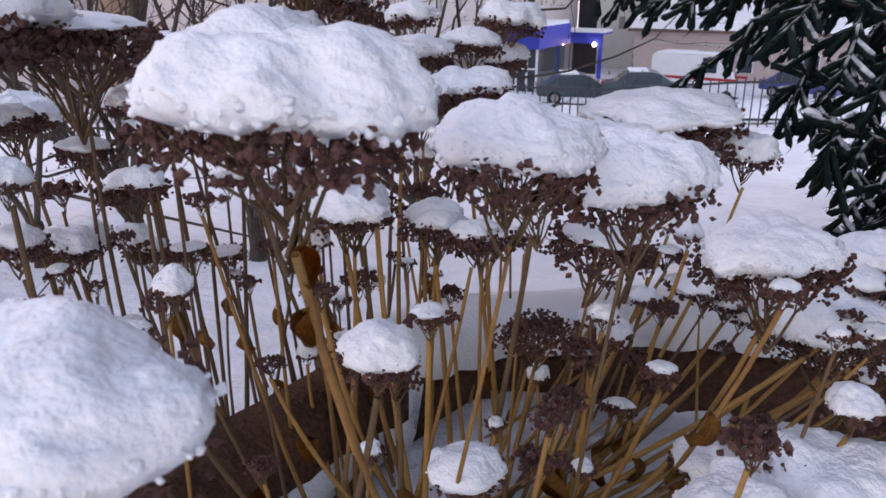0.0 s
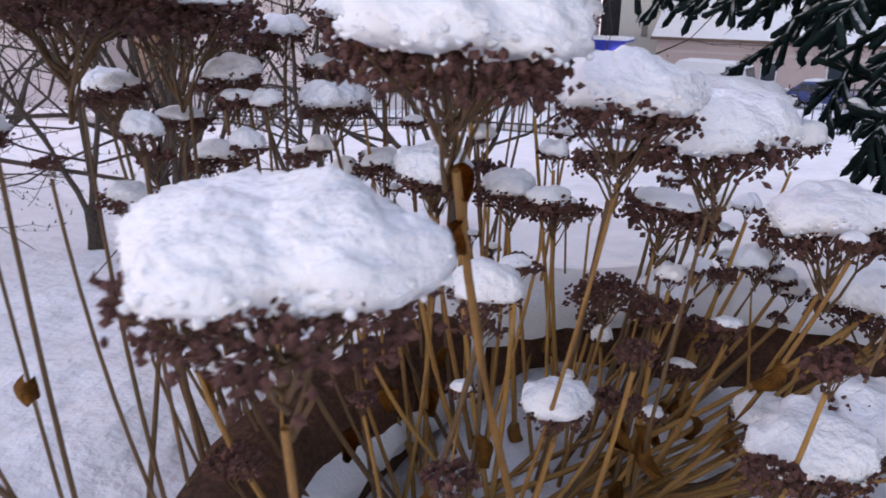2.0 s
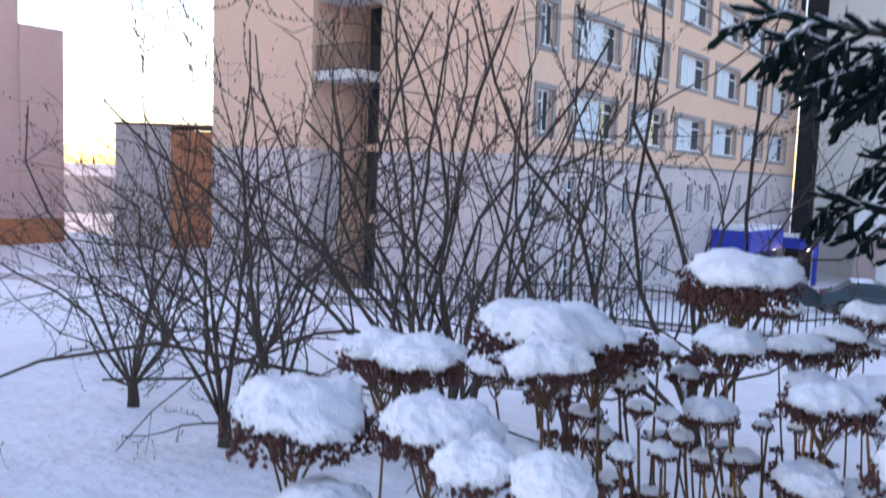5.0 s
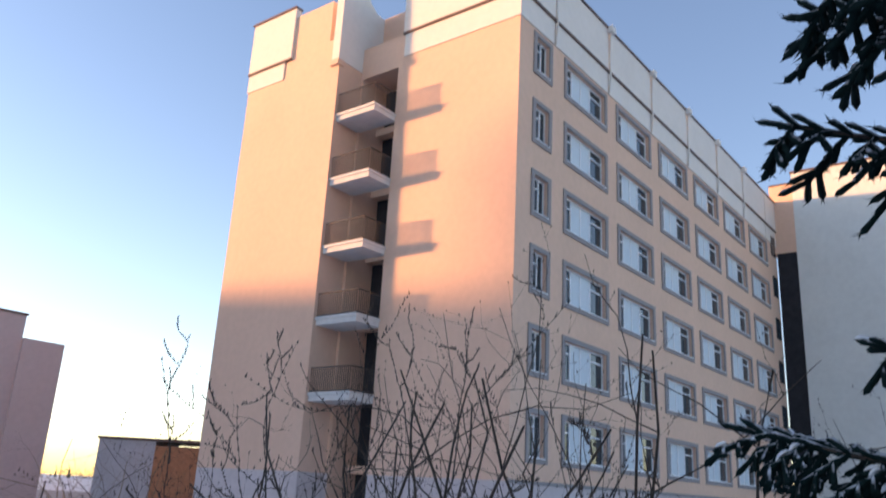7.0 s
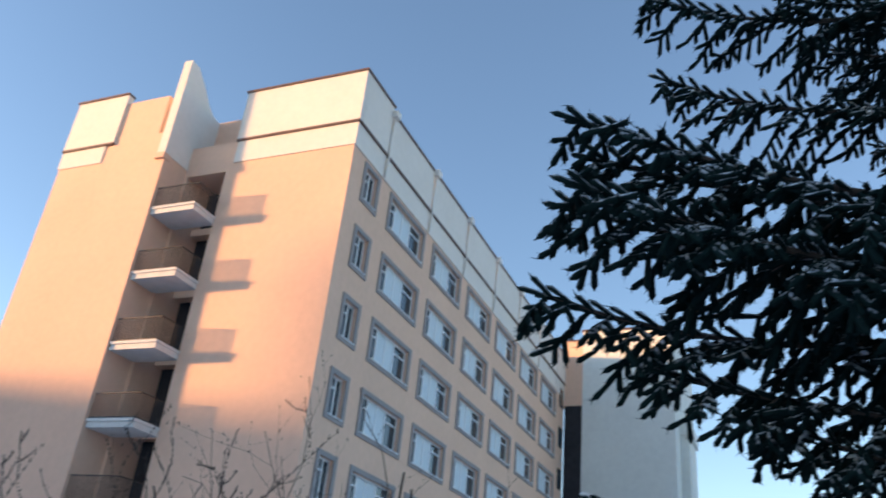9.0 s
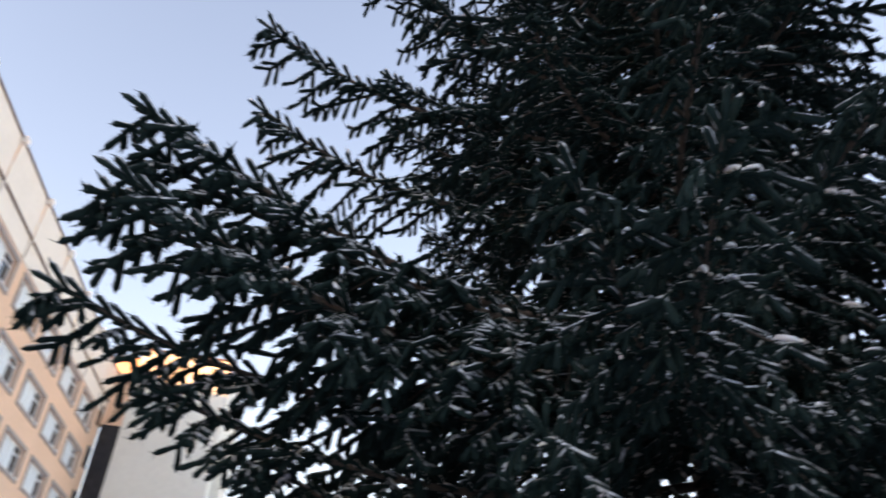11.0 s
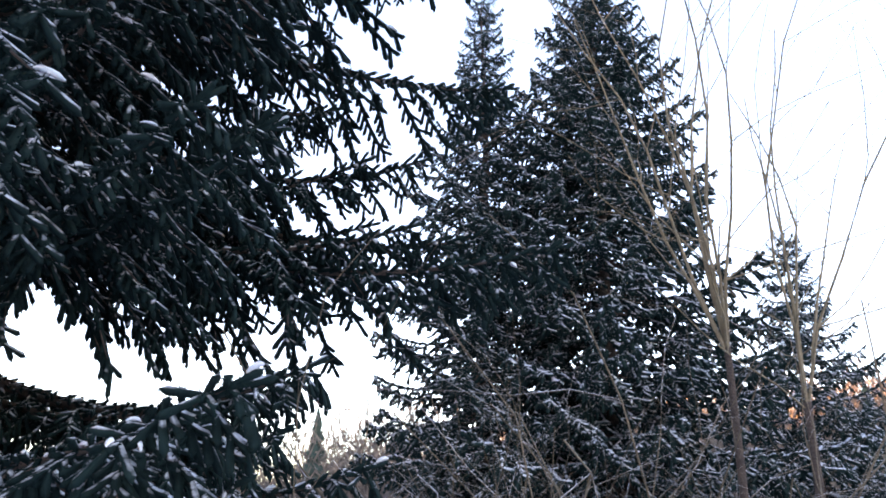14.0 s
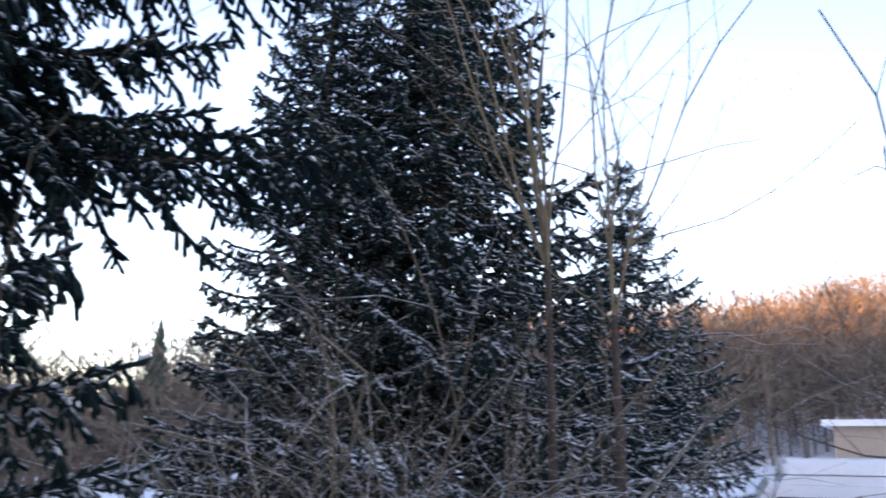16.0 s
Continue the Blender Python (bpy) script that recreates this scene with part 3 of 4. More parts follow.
# ---- buildings to the west ----
block = thing("pink_block", Matrix.Identity(4), "long pinkish apartment block of several storeys", "building")
# only the north end is in view; the rest is lengthened to shade the lower gable
part("wall", boxes((-70, -44.8, -36, 2.2, -1, 17.8)), PINK, block)
part("stair_tower", boxes((-62, -44.6, 2.2, 5.4, -1, 16.1)), PINK, block)
part("roof_edge", boxes((-70.1, -44.7, -36, 2.3, 17.8, 17.95)), FLASH, block)
part("plinth", boxes((-44.85, -44.55, -36, 5.4, -1, 1.9)), BRICK, block, "reddish brick plinth")
# never in view: added to keep the sun off the bank and lower hillside
part("sun_blocking_wing", boxes((-72, -46, -150, -36, -1, 27.5)), PINK, block)

shed = thing("boiler_house", pose(-37.6, 10.1, 0, 0, 0, 39), "grey plastered house with an orange brick end", "building")
part("wall", boxes((-4.2, 0, 0, 6, -1, 9.2)), GREYWALL, shed)
part("brick_wall", boxes((0, 7, 0.0, 6, -1, 8.9)), BRICK, shed, "orange brick wall")
part("roof", boxes((-4.3, 7.1, -0.1, 6.1, 9.2, 9.4)), FLASH, shed)
barn = thing("long_shed", pose(-70, 32, 0, 0, 0, 40), "dark long shed with a snowy roof", "building")
part("wall", boxes((-14, 14, 0, 8, -1, 4.6)), GREYWALL, barn)
part("roof", boxes((-14.5, 14.5, -0.6, 8.6, 4.6, 6.0)), SNOW, barn)

# road and fence below the bank
rx0 = np.linspace(-40, 18, 60)
edge0 = np.stack([rx0, -12.5 + 0.62 * (rx0 + 2) * 0.3, 0 * rx0], 1)
lv, lf = [], []
for i, (x, y, _) in enumerate(edge0):
    for w in (0, 1.5, 3.2):
        px, py = x - w * 0.18, y + w
        lv.append((px, py, ground_z(px, py) + 0.03))
for i in range(59):
    for k in range(2):
        a = i * 3 + k
        lf.append((a, a + 3, a + 4, a + 1))
tagged(part("road", arrays("road", lv, lf, ROAD, smooth=True), None), "grey trampled snow lane with tyre tracks", "road", kind="structure")

fence = thing("fence", Matrix.Identity(4), "low dark metal fence along the lane", "fence")
bar_me = mesh_of("bar", boxes((-0.011, 0.011, -0.011, 0.011, 0, 0.85)), FENCE)
for i, x in enumerate(np.arange(2.0, 17.5, 0.14)):
    y = -11.0 + 0.1 * (x - 2)
    part("bar", bar_me, None, fence, at=Matrix.Translation((x, y, ground_z(x, y))))
for x in np.arange(2.0, 17.0, 2.24):
    y, y1 = -11.0 + 0.1 * (x - 2), -11.0 + 0.1 * (x + 0.24)
    for h in (0.15, 0.78):
        v, f = tube([(x, y, ground_z(x, y) + h), (x + 2.24, y1, ground_z(x + 2.24, y1) + h)], [0.02, 0.02], 4)
        part("rail", arrays("rail", v, f, FENCE), None, fence)

# ---- far woods ----
rng = np.random.default_rng(7)


def far_woods(name, count, place, label):
    """A wood far off: conifers as ragged cones and bare crowns as loose twig fans, in one mesh."""
    pile = Pile()
    for _ in range(count):
        x, y, hgt, pine = place()
        z = ground_z(x, y)
        if pine:
            for t in range(9):
                zz = z + hgt * (0.1 + 0.1 * t)
                rr = hgt * 0.2 * (1 - t / 9.5)
                a = np.arange(11) * 2 * np.pi / 11 + rng.uniform(0, 6)
                ro = rr * rng.uniform(0.6, 1.2, 11)
                v = np.concatenate([[[x, y, zz + hgt * 0.13]], np.stack([x + ro * np.cos(a), y + ro * np.sin(a), zz - rng.uniform(0, 0.05, 11) * hgt], 1)])
                f = np.array([[0, 1 + k, 1 + (k + 1) % 11] for k in range(11)])
                pile.add(v, f, 1)
        else:
            n = 140
            base = np.array([x, y, z])
            q = rng.normal(0, 1, (n, 3))
            q /= np.linalg.norm(q, axis=1, keepdims=True)
            q *= rng.uniform(0.2, 1, (n, 1)) ** 0.5
            p0 = base + (0, 0, hgt * 0.5) + q * (hgt * 0.28, hgt * 0.28, hgt * 0.46)
            d = q * (1, 1, 0.5) + (0, 0, 0.55) + rng.normal(0, 0.35, (n, 3))
            d /= np.linalg.norm(d, axis=1, keepdims=True)
            p1 = p0 + d * hgt * rng.uniform(0.06, 0.16, (n, 1))
            sx = np.cross(d, rng.normal(0, 1, (n, 3)))
            sx /= np.linalg.norm(sx, axis=1, keepdims=True)
            sx *= hgt * 0.006
            v = np.stack([p0 - sx, p0 + sx, p1], 1).reshape(-1, 3)
            pile.add(v, np.arange(3 * n).reshape(-1, 3), 0)
            v, f = tube([base, base + (0, 0, hgt * 0.75)], [hgt * 0.009, hgt * 0.004], 4)
            pile.add(v, f, 0)
    ob = part(name, pile.mesh(name, [HILLWOOD, HILLPINE], False), None)
    return tagged(ob, label, "trees", kind="stuff")


def east_place():
    a = radians(rng.uniform(-118, -40))
    d = rng.uniform(52, 150)
    return 17 - d * math.sin(a), -25 + d * math.cos(a), rng.uniform(6, 12), rng.random() < 0.01


def west_place():
    a = radians(rng.uniform(40, 75))
    d = rng.uniform(120, 170)
    return 17 - d * math.sin(a), -25 + d * math.cos(a), rng.uniform(5, 8), rng.random() < 0.25


far_woods("far_woods", 1900, east_place, "mixed bare wood on the far hillside, sunlit at the top")
far_woods("far_woods", 220, west_place, "dark distant tree line")

hall = thing("low_hall", pose(46, -30, ground_z(46, -30) - 0.3, 0, 0, -8), "low beige hall with a turquoise stripe", "building")
part("wall", boxes((0, 8, -14, 2.2, -1, 2.6)), BEIGE, hall)
part("stripe", boxes((-0.06, 0, -14, 0.6, 2.2, 2.5)), TURQ, hall, "turquoise stripe")
part("roof", boxes((-0.3, 8.3, -14.3, 2.5, 2.6, 2.8)), SNOW, hall)


# ---- bare shrubs and trees ----
def grow(pile, start, way, length, radius, level, rnd, droop=0.0, spread=48, kids=4, seg=6, buds=True, wig=0.25, bud=0.0055):
    """A branch that bends, tapers and forks into thinner ones."""
    pts, p, d = [np.array(start, float)], np.array(start, float), np.array(way, float) / np.linalg.norm(way)
    for i in range(seg):
        d = d + rnd.normal(0, wig, 3) + np.array([0, 0, 0.045 - droop])
        d /= np.linalg.norm(d)
        p = p + d * length / seg
        pts.append(p.copy())
    pts = np.array(pts)
    r = radius * np.linspace(1, 0.35, seg + 1)
    v, f = tube(pts, r, 5 if level == 0 else (4 if level == 1 else 3))
    pile.add(v, f)
    if (level >= 2 or bud > 0.008) and buds:
        for i in range(1, seg + 1):
            e = max(radius * 1.5, bud) if bud < 0.008 else bud * 0.85 ** level
            v, f = tube([pts[i], pts[i] + rnd.normal(0, e * 0.8, 3) + (0, 0, 2.4 * e)], [e * 0.75, e * 0.1], 3)
            pile.add(v, f)
    if level >= 3:
        return
    n = kids if level else kids + 2
    for k in range(n):
        t = (k + 1 + rnd.uniform(-0.3, 0.3)) / (n + 0.3)
        i = min(seg - 1, int(t * seg))
        axis = pts[i + 1] - pts[i]
        axis /= np.linalg.norm(axis)
        side = np.cross(axis, rnd.normal(0, 1, 3))
        side /= np.linalg.norm(side)
        a = radians(spread * rnd.uniform(0.6, 1.3))
        w = axis * math.cos(a) + side * math.sin(a)
        grow(pile, pts[i], w, length * rnd.uniform(0.38, 0.62) * (1 - 0.25 * t), r[i] * 0.57, level + 1, rnd, droop, spread, max(2, kids - 1), max(3, seg - 1), buds, wig, bud)


def shrub(x, y, height, stems, lean, seed, material, label, group="bare shrubs", name="bare_shrub", category="shrub", kids=4, thick=0.011, droop=0.0, buds=True, wig=0.25, fork=0.18, seg=6, bud=0.0055):
    rnd = np.random.default_rng(seed)
    z = ground_z(x, y) - 0.05
    ob = thing(name, Matrix.Translation((x, y, z)), label, category, group)
    pile = Pile()
    v, f = tube([(0, 0, -0.1), (0.02, 0, fork * 0.6), (0, 0, fork + 0.06)], [0.05, 0.036, 0.028], 8)
    pile.add(v, f)
    part("trunk", pile.mesh("trunk", BARK), None, ob)
    for s in range(stems):
        a = 2 * math.pi * s / stems + rnd.uniform(-0.4, 0.4)
        k = lean * rnd.uniform(0.4, 1.3)
        pile = Pile()
        grow(pile, (0, 0, fork), (k * math.cos(a), k * math.sin(a), 1), height * rnd.uniform(0.7, 1.05), thick * height, 0, rnd, droop=droop, kids=kids, seg=seg, buds=buds, wig=wig, bud=bud)
        part("branch", pile.mesh("branch", material), None, ob)
    return ob


LBL = "leafless shrub with thin budded twigs standing in snow"
shrub(12.9, -22.5, 2.0, 9, 0.75, 1, TWIG, LBL, thick=0.0058)
shrub(11.7, -22.3, 2.0, 8, 0.9, 2, TWIG, LBL, thick=0.0058)
shrub(13.6, -21.5, 2.7, 7, 0.9, 3, TWIG, LBL, kids=3, thick=0.0058)
shrub(12.6, -20.6, 3.0, 9, 0.55, 4, TWIG, LBL, kids=3, thick=0.0058)
shrub(10.9, -20.6, 2.7, 9, 0.6, 5, TWIG, LBL, kids=3, thick=0.0058)
shrub(14.6, -20.4, 3.0, 8, 0.5, 6, TWIG, LBL, kids=3, thick=0.0058)
shrub(9.4, -20.6, 2.0, 8, 0.8, 7, TWIG, LBL, thick=0.0058)
shrub(12.2, -18.2, 2.2, 8, 0.6, 8, TWIG, LBL, thick=0.0058)
# upright budded shoots, taller than the rest of the shrubs
for k, (wx, wy, wh) in enumerate(((13.2, -22.4, 2.1), (13.65, -22.05, 2.4), (13.95, -21.8, 2.4), (14.4, -21.6, 2.15))):
    shrub(wx, wy, wh, 3, 0.22, 51 + k, TWIG, "leafless shrub with tall upright budded shoots", kids=2, thick=0.0056, wig=0.085, seg=16, bud=0.0095)
# low arching branch over the snow
pile = Pile()
v, f = tube([(11.3, -23.9, 5.0), (11.8, -23.4, 5.08), (12.2, -23.1, 5.3), (12.7, -22.75, 5.42), (13.3, -22.3, 5.3), (13.8, -22.0, 5.2), (14.3, -21.5, 4.95)], [0.004, 0.007, 0.010, 0.012, 0.011, 0.009, 0.005], 6)
pile.add(v, f)
rnd = np.random.default_rng(5)
for q in ((11.8, -23.4, 5.08), (12.2, -23.1, 5.3), (12.7, -22.75, 5.42), (13.3, -22.3, 5.3)):
    grow(pile, q, (rnd.normal(0, 0.5), rnd.normal(0, 0.5), 0.5), 0.5, 0.006, 2, rnd)
tagged(part("fallen_branch", pile.mesh("fallen_branch", TWIG), None), "dark crooked branch arching low over the snow", "branch")

BUSH = "tangled leafless bush with arching pale twigs dusted with snow"
for k, (bx, by, bh) in enumerate(((22.0, -23.4, 3.6), (24.2, -24.5, 3.4), (20.9, -22.0, 3.5), (23.3, -22.3, 4.4), (25.2, -25.4, 2.5), (21.4, -22.8, 3.3), (22.6, -24.1, 3.2), (24.6, -23.2, 4.1))):
    shrub(bx, by, bh, 13, 1.9, 21 + k, TWIG_DUST, BUSH, "tangled bushes", "bare_bush", thick=0.0028, droop=0.12, buds=False)
WHIP = "slender leafless tree with upright yellowish limbs"
shrub(23.8, -23.76, 4.6, 7, 0.22, 31, TWIG_PALE, WHIP, "slender trees", "bare_tree", "tree", thick=0.0035, kids=3, wig=0.11, fork=3.1)
shrub(23.4, -24.36, 3.8, 6, 0.2, 32, TWIG_PALE, WHIP, "slender trees", "bare_tree", "tree", thick=0.0035, kids=3, wig=0.12, fork=2.5)
shrub(27.0, -28.3, 7.0, 5, 0.55, 33, TWIG, "leafless tree with spreading dark twigs", "slender trees", "bare_tree", "tree", thick=0.004, kids=3)
shrub(-24, -2, 9, 6, 0.3, 34, TWIG_PALE, "tall leafless birch far beyond the lane", "slender trees", "bare_tree", "tree", thick=0.005, buds=False)
shrub(-30, 3, 9, 6, 0.3, 35, TWIG_PALE, "tall leafless birch far beyond the lane", "slender trees", "bare_tree", "tree", thick=0.005, buds=False)


# ---- spruces ----
def spruce_branch(L, seed, per_shoot, nw, nl, snow, step=0.1, core=0.0115, core_mat=NEEDLE_CORE, gap=0.05):
    """One bough along +x: axis, drooping side twigs and shoots with single needles, snow on the upper side."""
    rnd = np.random.default_rng(seed)
    pile = Pile()
    s = np.linspace(0, 1, 12)
    axis = np.stack([s * L, 0.08 * L * np.sin(s * 3 + seed) * s, L * (-0.16 * s + 0.24 * s ** 3)], 1)
    v, f = tube(axis, np.linspace(0.028, 0.006, 12) * (L / 2.5), 6)
    pile.add(v, f, 0)
    shoots = []

    def at(t):
        return np.array([np.interp(t, s, axis[:, k]) for k in range(3)])

    t = 0.12
    side = 1
    while t < 1.0:
        p = at(t)
        ln = (0.10 + 0.62 * (1 - t) ** 0.8 * min(1, t * 3.5)) * L * 0.5 * rnd.uniform(0.55, 1.2)
        a = radians(rnd.uniform(45, 70) - 12 * t) * side
        d = np.array([math.cos(a), math.sin(a), rnd.uniform(-0.85, 0.0)])
        m = max(3, int(ln / gap))
        q, pts = p.copy(), [p.copy()]
        for i in range(m):
            d = d + np.array([0.02, 0, -0.05 + 0.07 * (i > m * 0.7)]) + rnd.normal(0, 0.06, 3)
            d /= np.linalg.norm(d)
            q = q + d * ln / m
            pts.append(q.copy())
            for sd in (-1, 1):
                if rnd.random() < 0.9:
                    w = np.cross(d, (0, 0, 1)) * sd
                    e = d * 0.7 + w * 0.8 + np.array([0, 0, rnd.uniform(-1.4, 0.25)])
                    shoots.append((q.copy(), e / np.linalg.norm(e), rnd.uniform(0.05, 0.12) * (gap / 0.05) ** 0.5))
        v, f = tube(np.array(pts)[[0, len(pts) // 2, -1]], [0.006, 0.005, 0.003], 3)
        pile.add(v, f, 0)
        pts = np.array(pts)
        for i in range(0, len(pts) - 1):
            e = pts[i + 1] - pts[i]
            ll = np.linalg.norm(e)
            shoots.append((pts[i], e / ll, ll * 1.2))
        side = -side
        t += step / L * rnd.uniform(0.7, 1.2) * (1.15 - 0.5 * t)
    for t in np.linspace(0.15, 0.99, 34):
        e = at(min(1, t + 0.03)) - at(t - 0.02)
        e /= np.linalg.norm(e)
        shoots.append((at(t), e, 0.12))
        for sd in (-1, 1):
            w = e * 0.8 + np.cross(e, (0, 0, 1)) * sd * rnd.uniform(0.3, 0.9) + np.array([0, 0, rnd.uniform(-0.1, 0.45)])
            shoots.append((at(t), w / np.linalg.norm(w), rnd.uniform(0.07, 0.12)))
    P = np.array([q[0] for q in shoots])
    D = np.array([q[1] for q in shoots])
    Ls = np.array([q[2] for q in shoots])
    n = len(P)
    R1 = np.cross(D, [0.13, 0.2, 0.97])
    R1 /= np.linalg.norm(R1, axis=1, keepdims=True)
    R2 = np.cross(D, R1)
    # the close inner needles of every shoot: a thin three-sided core
    ca = np.arange(3) * 2 * np.pi / 3
    ringv = (np.cos(ca)[None, :, None] * R1[:, None] + np.sin(ca)[None, :, None] * R2[:, None]) * core
    axis_pt = lambda k: P[:, None] + D[:, None] * (Ls * k)[:, None, None]
    v = np.concatenate([axis_pt(0.0) + ringv * 0.7, axis_pt(0.88) + ringv, axis_pt(1.06)], 1).reshape(-1, 3)
    tri = []
    for k in range(3):
        q = (k + 1) % 3
        tri += [[k, q, 3 + q], [k, 3 + q, 3 + k], [3 + k, 3 + q, 6]]
    tri = np.array(tri)
    pile.add(v, (np.arange(n)[:, None, None] * 7 + tri[None]).reshape(-1, 3), 3)
    # needles: one thin triangle each
    u = rnd.uniform(0, 1.05, (n, per_shoot))
    a = rnd.uniform(0, 2 * np.pi, (n, per_shoot))
    out = np.cos(a)[..., None] * R1[:, None] + np.sin(a)[..., None] * R2[:, None]
    base = P[:, None] + D[:, None] * (u * Ls[:, None])[..., None]
    tip = base + (out * 0.8 + D[:, None] * 0.62) * nl * rnd.uniform(0.75, 1.15, (n, per_shoot, 1))
    wv = np.cross(out, D[:, None]) * nw
    v = np.stack([base - wv, base + wv, tip], 2).reshape(-1, 3)
    pile.add(v, np.arange(len(v)).reshape(-1, 3), 1 if core_mat is NEEDLE_CORE else 3)
    # snow lying on the upper side of some shoots
    keep = (rnd.random(n) < snow) & (np.abs(D[:, 2]) < 0.5)
    for p, d, ln in zip(P[keep], D[keep], Ls[keep]):
        h = rnd.uniform(0.004, 0.009)
        mid = p + d * ln * rnd.uniform(0.5, 0.85)
        hw = min(ln * rnd.uniform(0.3, 0.6), rnd.uniform(0.015, 0.035))
        up = core + 0.004
        pt = [mid - d * hw + (0, 0, up - 0.006), mid + (rnd.normal(0, 0.003), rnd.normal(0, 0.003), up), mid + d * hw + (0, 0, up - 0.007)]
        pt = [pt[0], pt[0] * 0.6 + pt[1] * 0.4 + (0, 0, 0.003), pt[1], pt[1] * 0.5 + pt[2] * 0.5 + (0, 0, 0.002), pt[2]]
        v, f = tube(pt, [h * 0.3, h * 0.9, h, h * 0.85, h * 0.3], 4)
        pile.add(v, f, 2)
    return pile.mesh("branch", [TWIG, NEEDLE, SNOW, core_mat], True)


def spruce(x, y, height, low, reach, boughs, whorl, per, seed, label, skip=(), trim=(), trunk_r=0.15, bough_len=2.5, top_pow=1.0, back=None, front=0.0, fine_to=99.0):
    rnd = np.random.default_rng(seed)
    z = ground_z(x, y) - 0.05
    tree = thing("spruce_tree", Matrix.Translation((x, y, z)), label, "tree", "spruces")
    hs = np.linspace(0, height, 14)
    v, f = tube(np.stack([0.03 * np.sin(hs), 0.03 * np.cos(hs * 1.3), hs - 0.1], 1), trunk_r * (1 - hs / height * 0.96), 12)
    part("trunk", arrays("trunk", v, f, BARK, smooth=True), None, tree)
    h, k = low, 0
    while h < height - 0.2:
        rel = (h - low) / (height - low)
        r = reach * (1 - rel) ** top_pow + 0.15
        n = per if rel < 0.75 else max(4, per - 2)
        turn = rnd.uniform(0, 360)
        for i in range(n):
            az = turn + 360 * i / n + rnd.uniform(-16, 16)
            ln = r * rnd.uniform(0.78, 1.1)
            if any(a0 < h < a1 and b0 < (az % 360) < b1 for a0, a1, b0, b1 in skip):
                continue
            for a0, a1, b0, b1, most in trim:
                if a0 < h < a1 and b0 < (az % 360) < b1:
                    ln = min(ln, most * rnd.uniform(0.8, 1.05))
            tilt = -14 + 26 * rel + rnd.uniform(-6, 6)
            sc = ln / bough_len
            kit = boughs
            if back and (h > fine_to or math.cos(radians(az - front)) < 0.1):
                kit = back
            part("branch", kit[k % len(kit)], None, tree, at=pose(0, 0, h + rnd.uniform(-0.12, 0.12), rnd.uniform(-10, 10), -tilt, az) @ Matrix.Diagonal((sc, sc ** 0.6, sc ** 0.6, 1)))
            k += 1
        h += whorl * rnd.uniform(0.8, 1.2) * (1 - 0.35 * rel)
    return tree


NEAR = [spruce_branch(2.6, 40 + i, 12, 0.0030, 0.027, 0.09, 0.075, 0.0135, NEEDLE_CORE, 0.046) for i in range(5)]
FAR = [spruce_branch(2.2, 60 + i, 4, 0.0062, 0.05, 0.0, 0.15, 0.026, FROST_CORE, 0.105) for i in range(4)]
BACK = [spruce_branch(2.6, 80 + i, 6, 0.0055, 0.042, 0.0, 0.13, 0.019, NEEDLE_CORE, 0.085) for i in range(4)]
big = spruce(18.87, -21.2, 14.5, 0.9, 3.7, NEAR, 0.42, 9, 3, "large dark green spruce with snow lying along its boughs", bough_len=2.6, trunk_r=0.17, back=BACK, front=245, fine_to=5.2, skip=((1.8, 3.7, 180, 361), (1.8, 3.9, -1, 100), (0, 1.8, 115, 340)), trim=((1.8, 6.5, 140, 205, 2.1), (2.8, 4.8, 278, 350, 1.9), (4.6, 9.5, 265, 361, 1.3), (4.6, 9.5, -1, 15, 1.3)))
TIPS = [
    (15.12, -20.45, 6.48),
    (15.40, -20.75, 6.44),
    (15.74, -21.10, 6.28),
    (16.00, -21.28, 6.24),
    (16.32, -22.20, 5.98),
    (16.40, -22.00, 5.74),
    (16.46, -22.25, 5.66),
    (16.50, -21.90, 5.48),
    (16.62, -22.25, 5.52),
    (16.75, -21.80, 5.30),
    (16.85, -21.50, 5.45),
    (16.55, -22.10, 5.34),
    (16.90, -22.20, 5.25),
    (15.70, -22.84, 8.56),
    (15.73, -22.90, 8.22),
    (15.57, -22.68, 8.06),
    (15.68, -22.11, 7.23),
    (15.12, -21.99, 6.93),
    (15.74, -22.96, 8.18),
    (15.83, -22.85, 8.46),
    (16.03, -22.32, 9.95),
    (15.99, -21.96, 9.50),
    (16.36, -22.04, 7.53),
    (16.42, -22.12, 10.45),
    (15.99, -22.28, 7.72),
    (20.77, -22.64, 10.08),
    (19.88, -22.71, 9.90),
    (20.98, -23.29, 9.29),
    (20.78, -23.26, 8.25),
    (18.69, -23.53, 7.86),
    (20.73, -23.61, 7.96),
    (19.01, -23.26, 8.05),
    (19.21, -23.04, 7.17),
    (18.75, -23.16, 6.95),
    (14.89, -21.11, 7.01),
    (15.05, -20.94, 6.26),
    (15.41, -20.21, 6.88),
    (17.41, -24.04, 7.94),
    (17.13, -23.65, 8.00),
    (17.29, -23.35, 7.40),
    (18.61, -23.58, 7.82),
    (18.40, -23.90, 6.95),
    (18.07, -23.56, 8.30),
    (20.20, -23.10, 8.50),
    (20.00, -22.90, 8.40),
    (20.30, -23.00, 8.05),
    (19.80, -22.70, 7.25),
    (20.10, -22.60, 8.90),
    (19.60, -22.60, 8.40),
    (18.95, -23.30, 6.75),
    (19.50, -23.20, 7.20),
    (19.60, -23.35, 6.85),
    (19.40, -23.35, 6.50),
    (19.10, -23.20, 6.95),
    (20.55, -22.50, 8.30),
    (19.90, -22.30, 7.00),
]
base = big.matrix_basis.translation
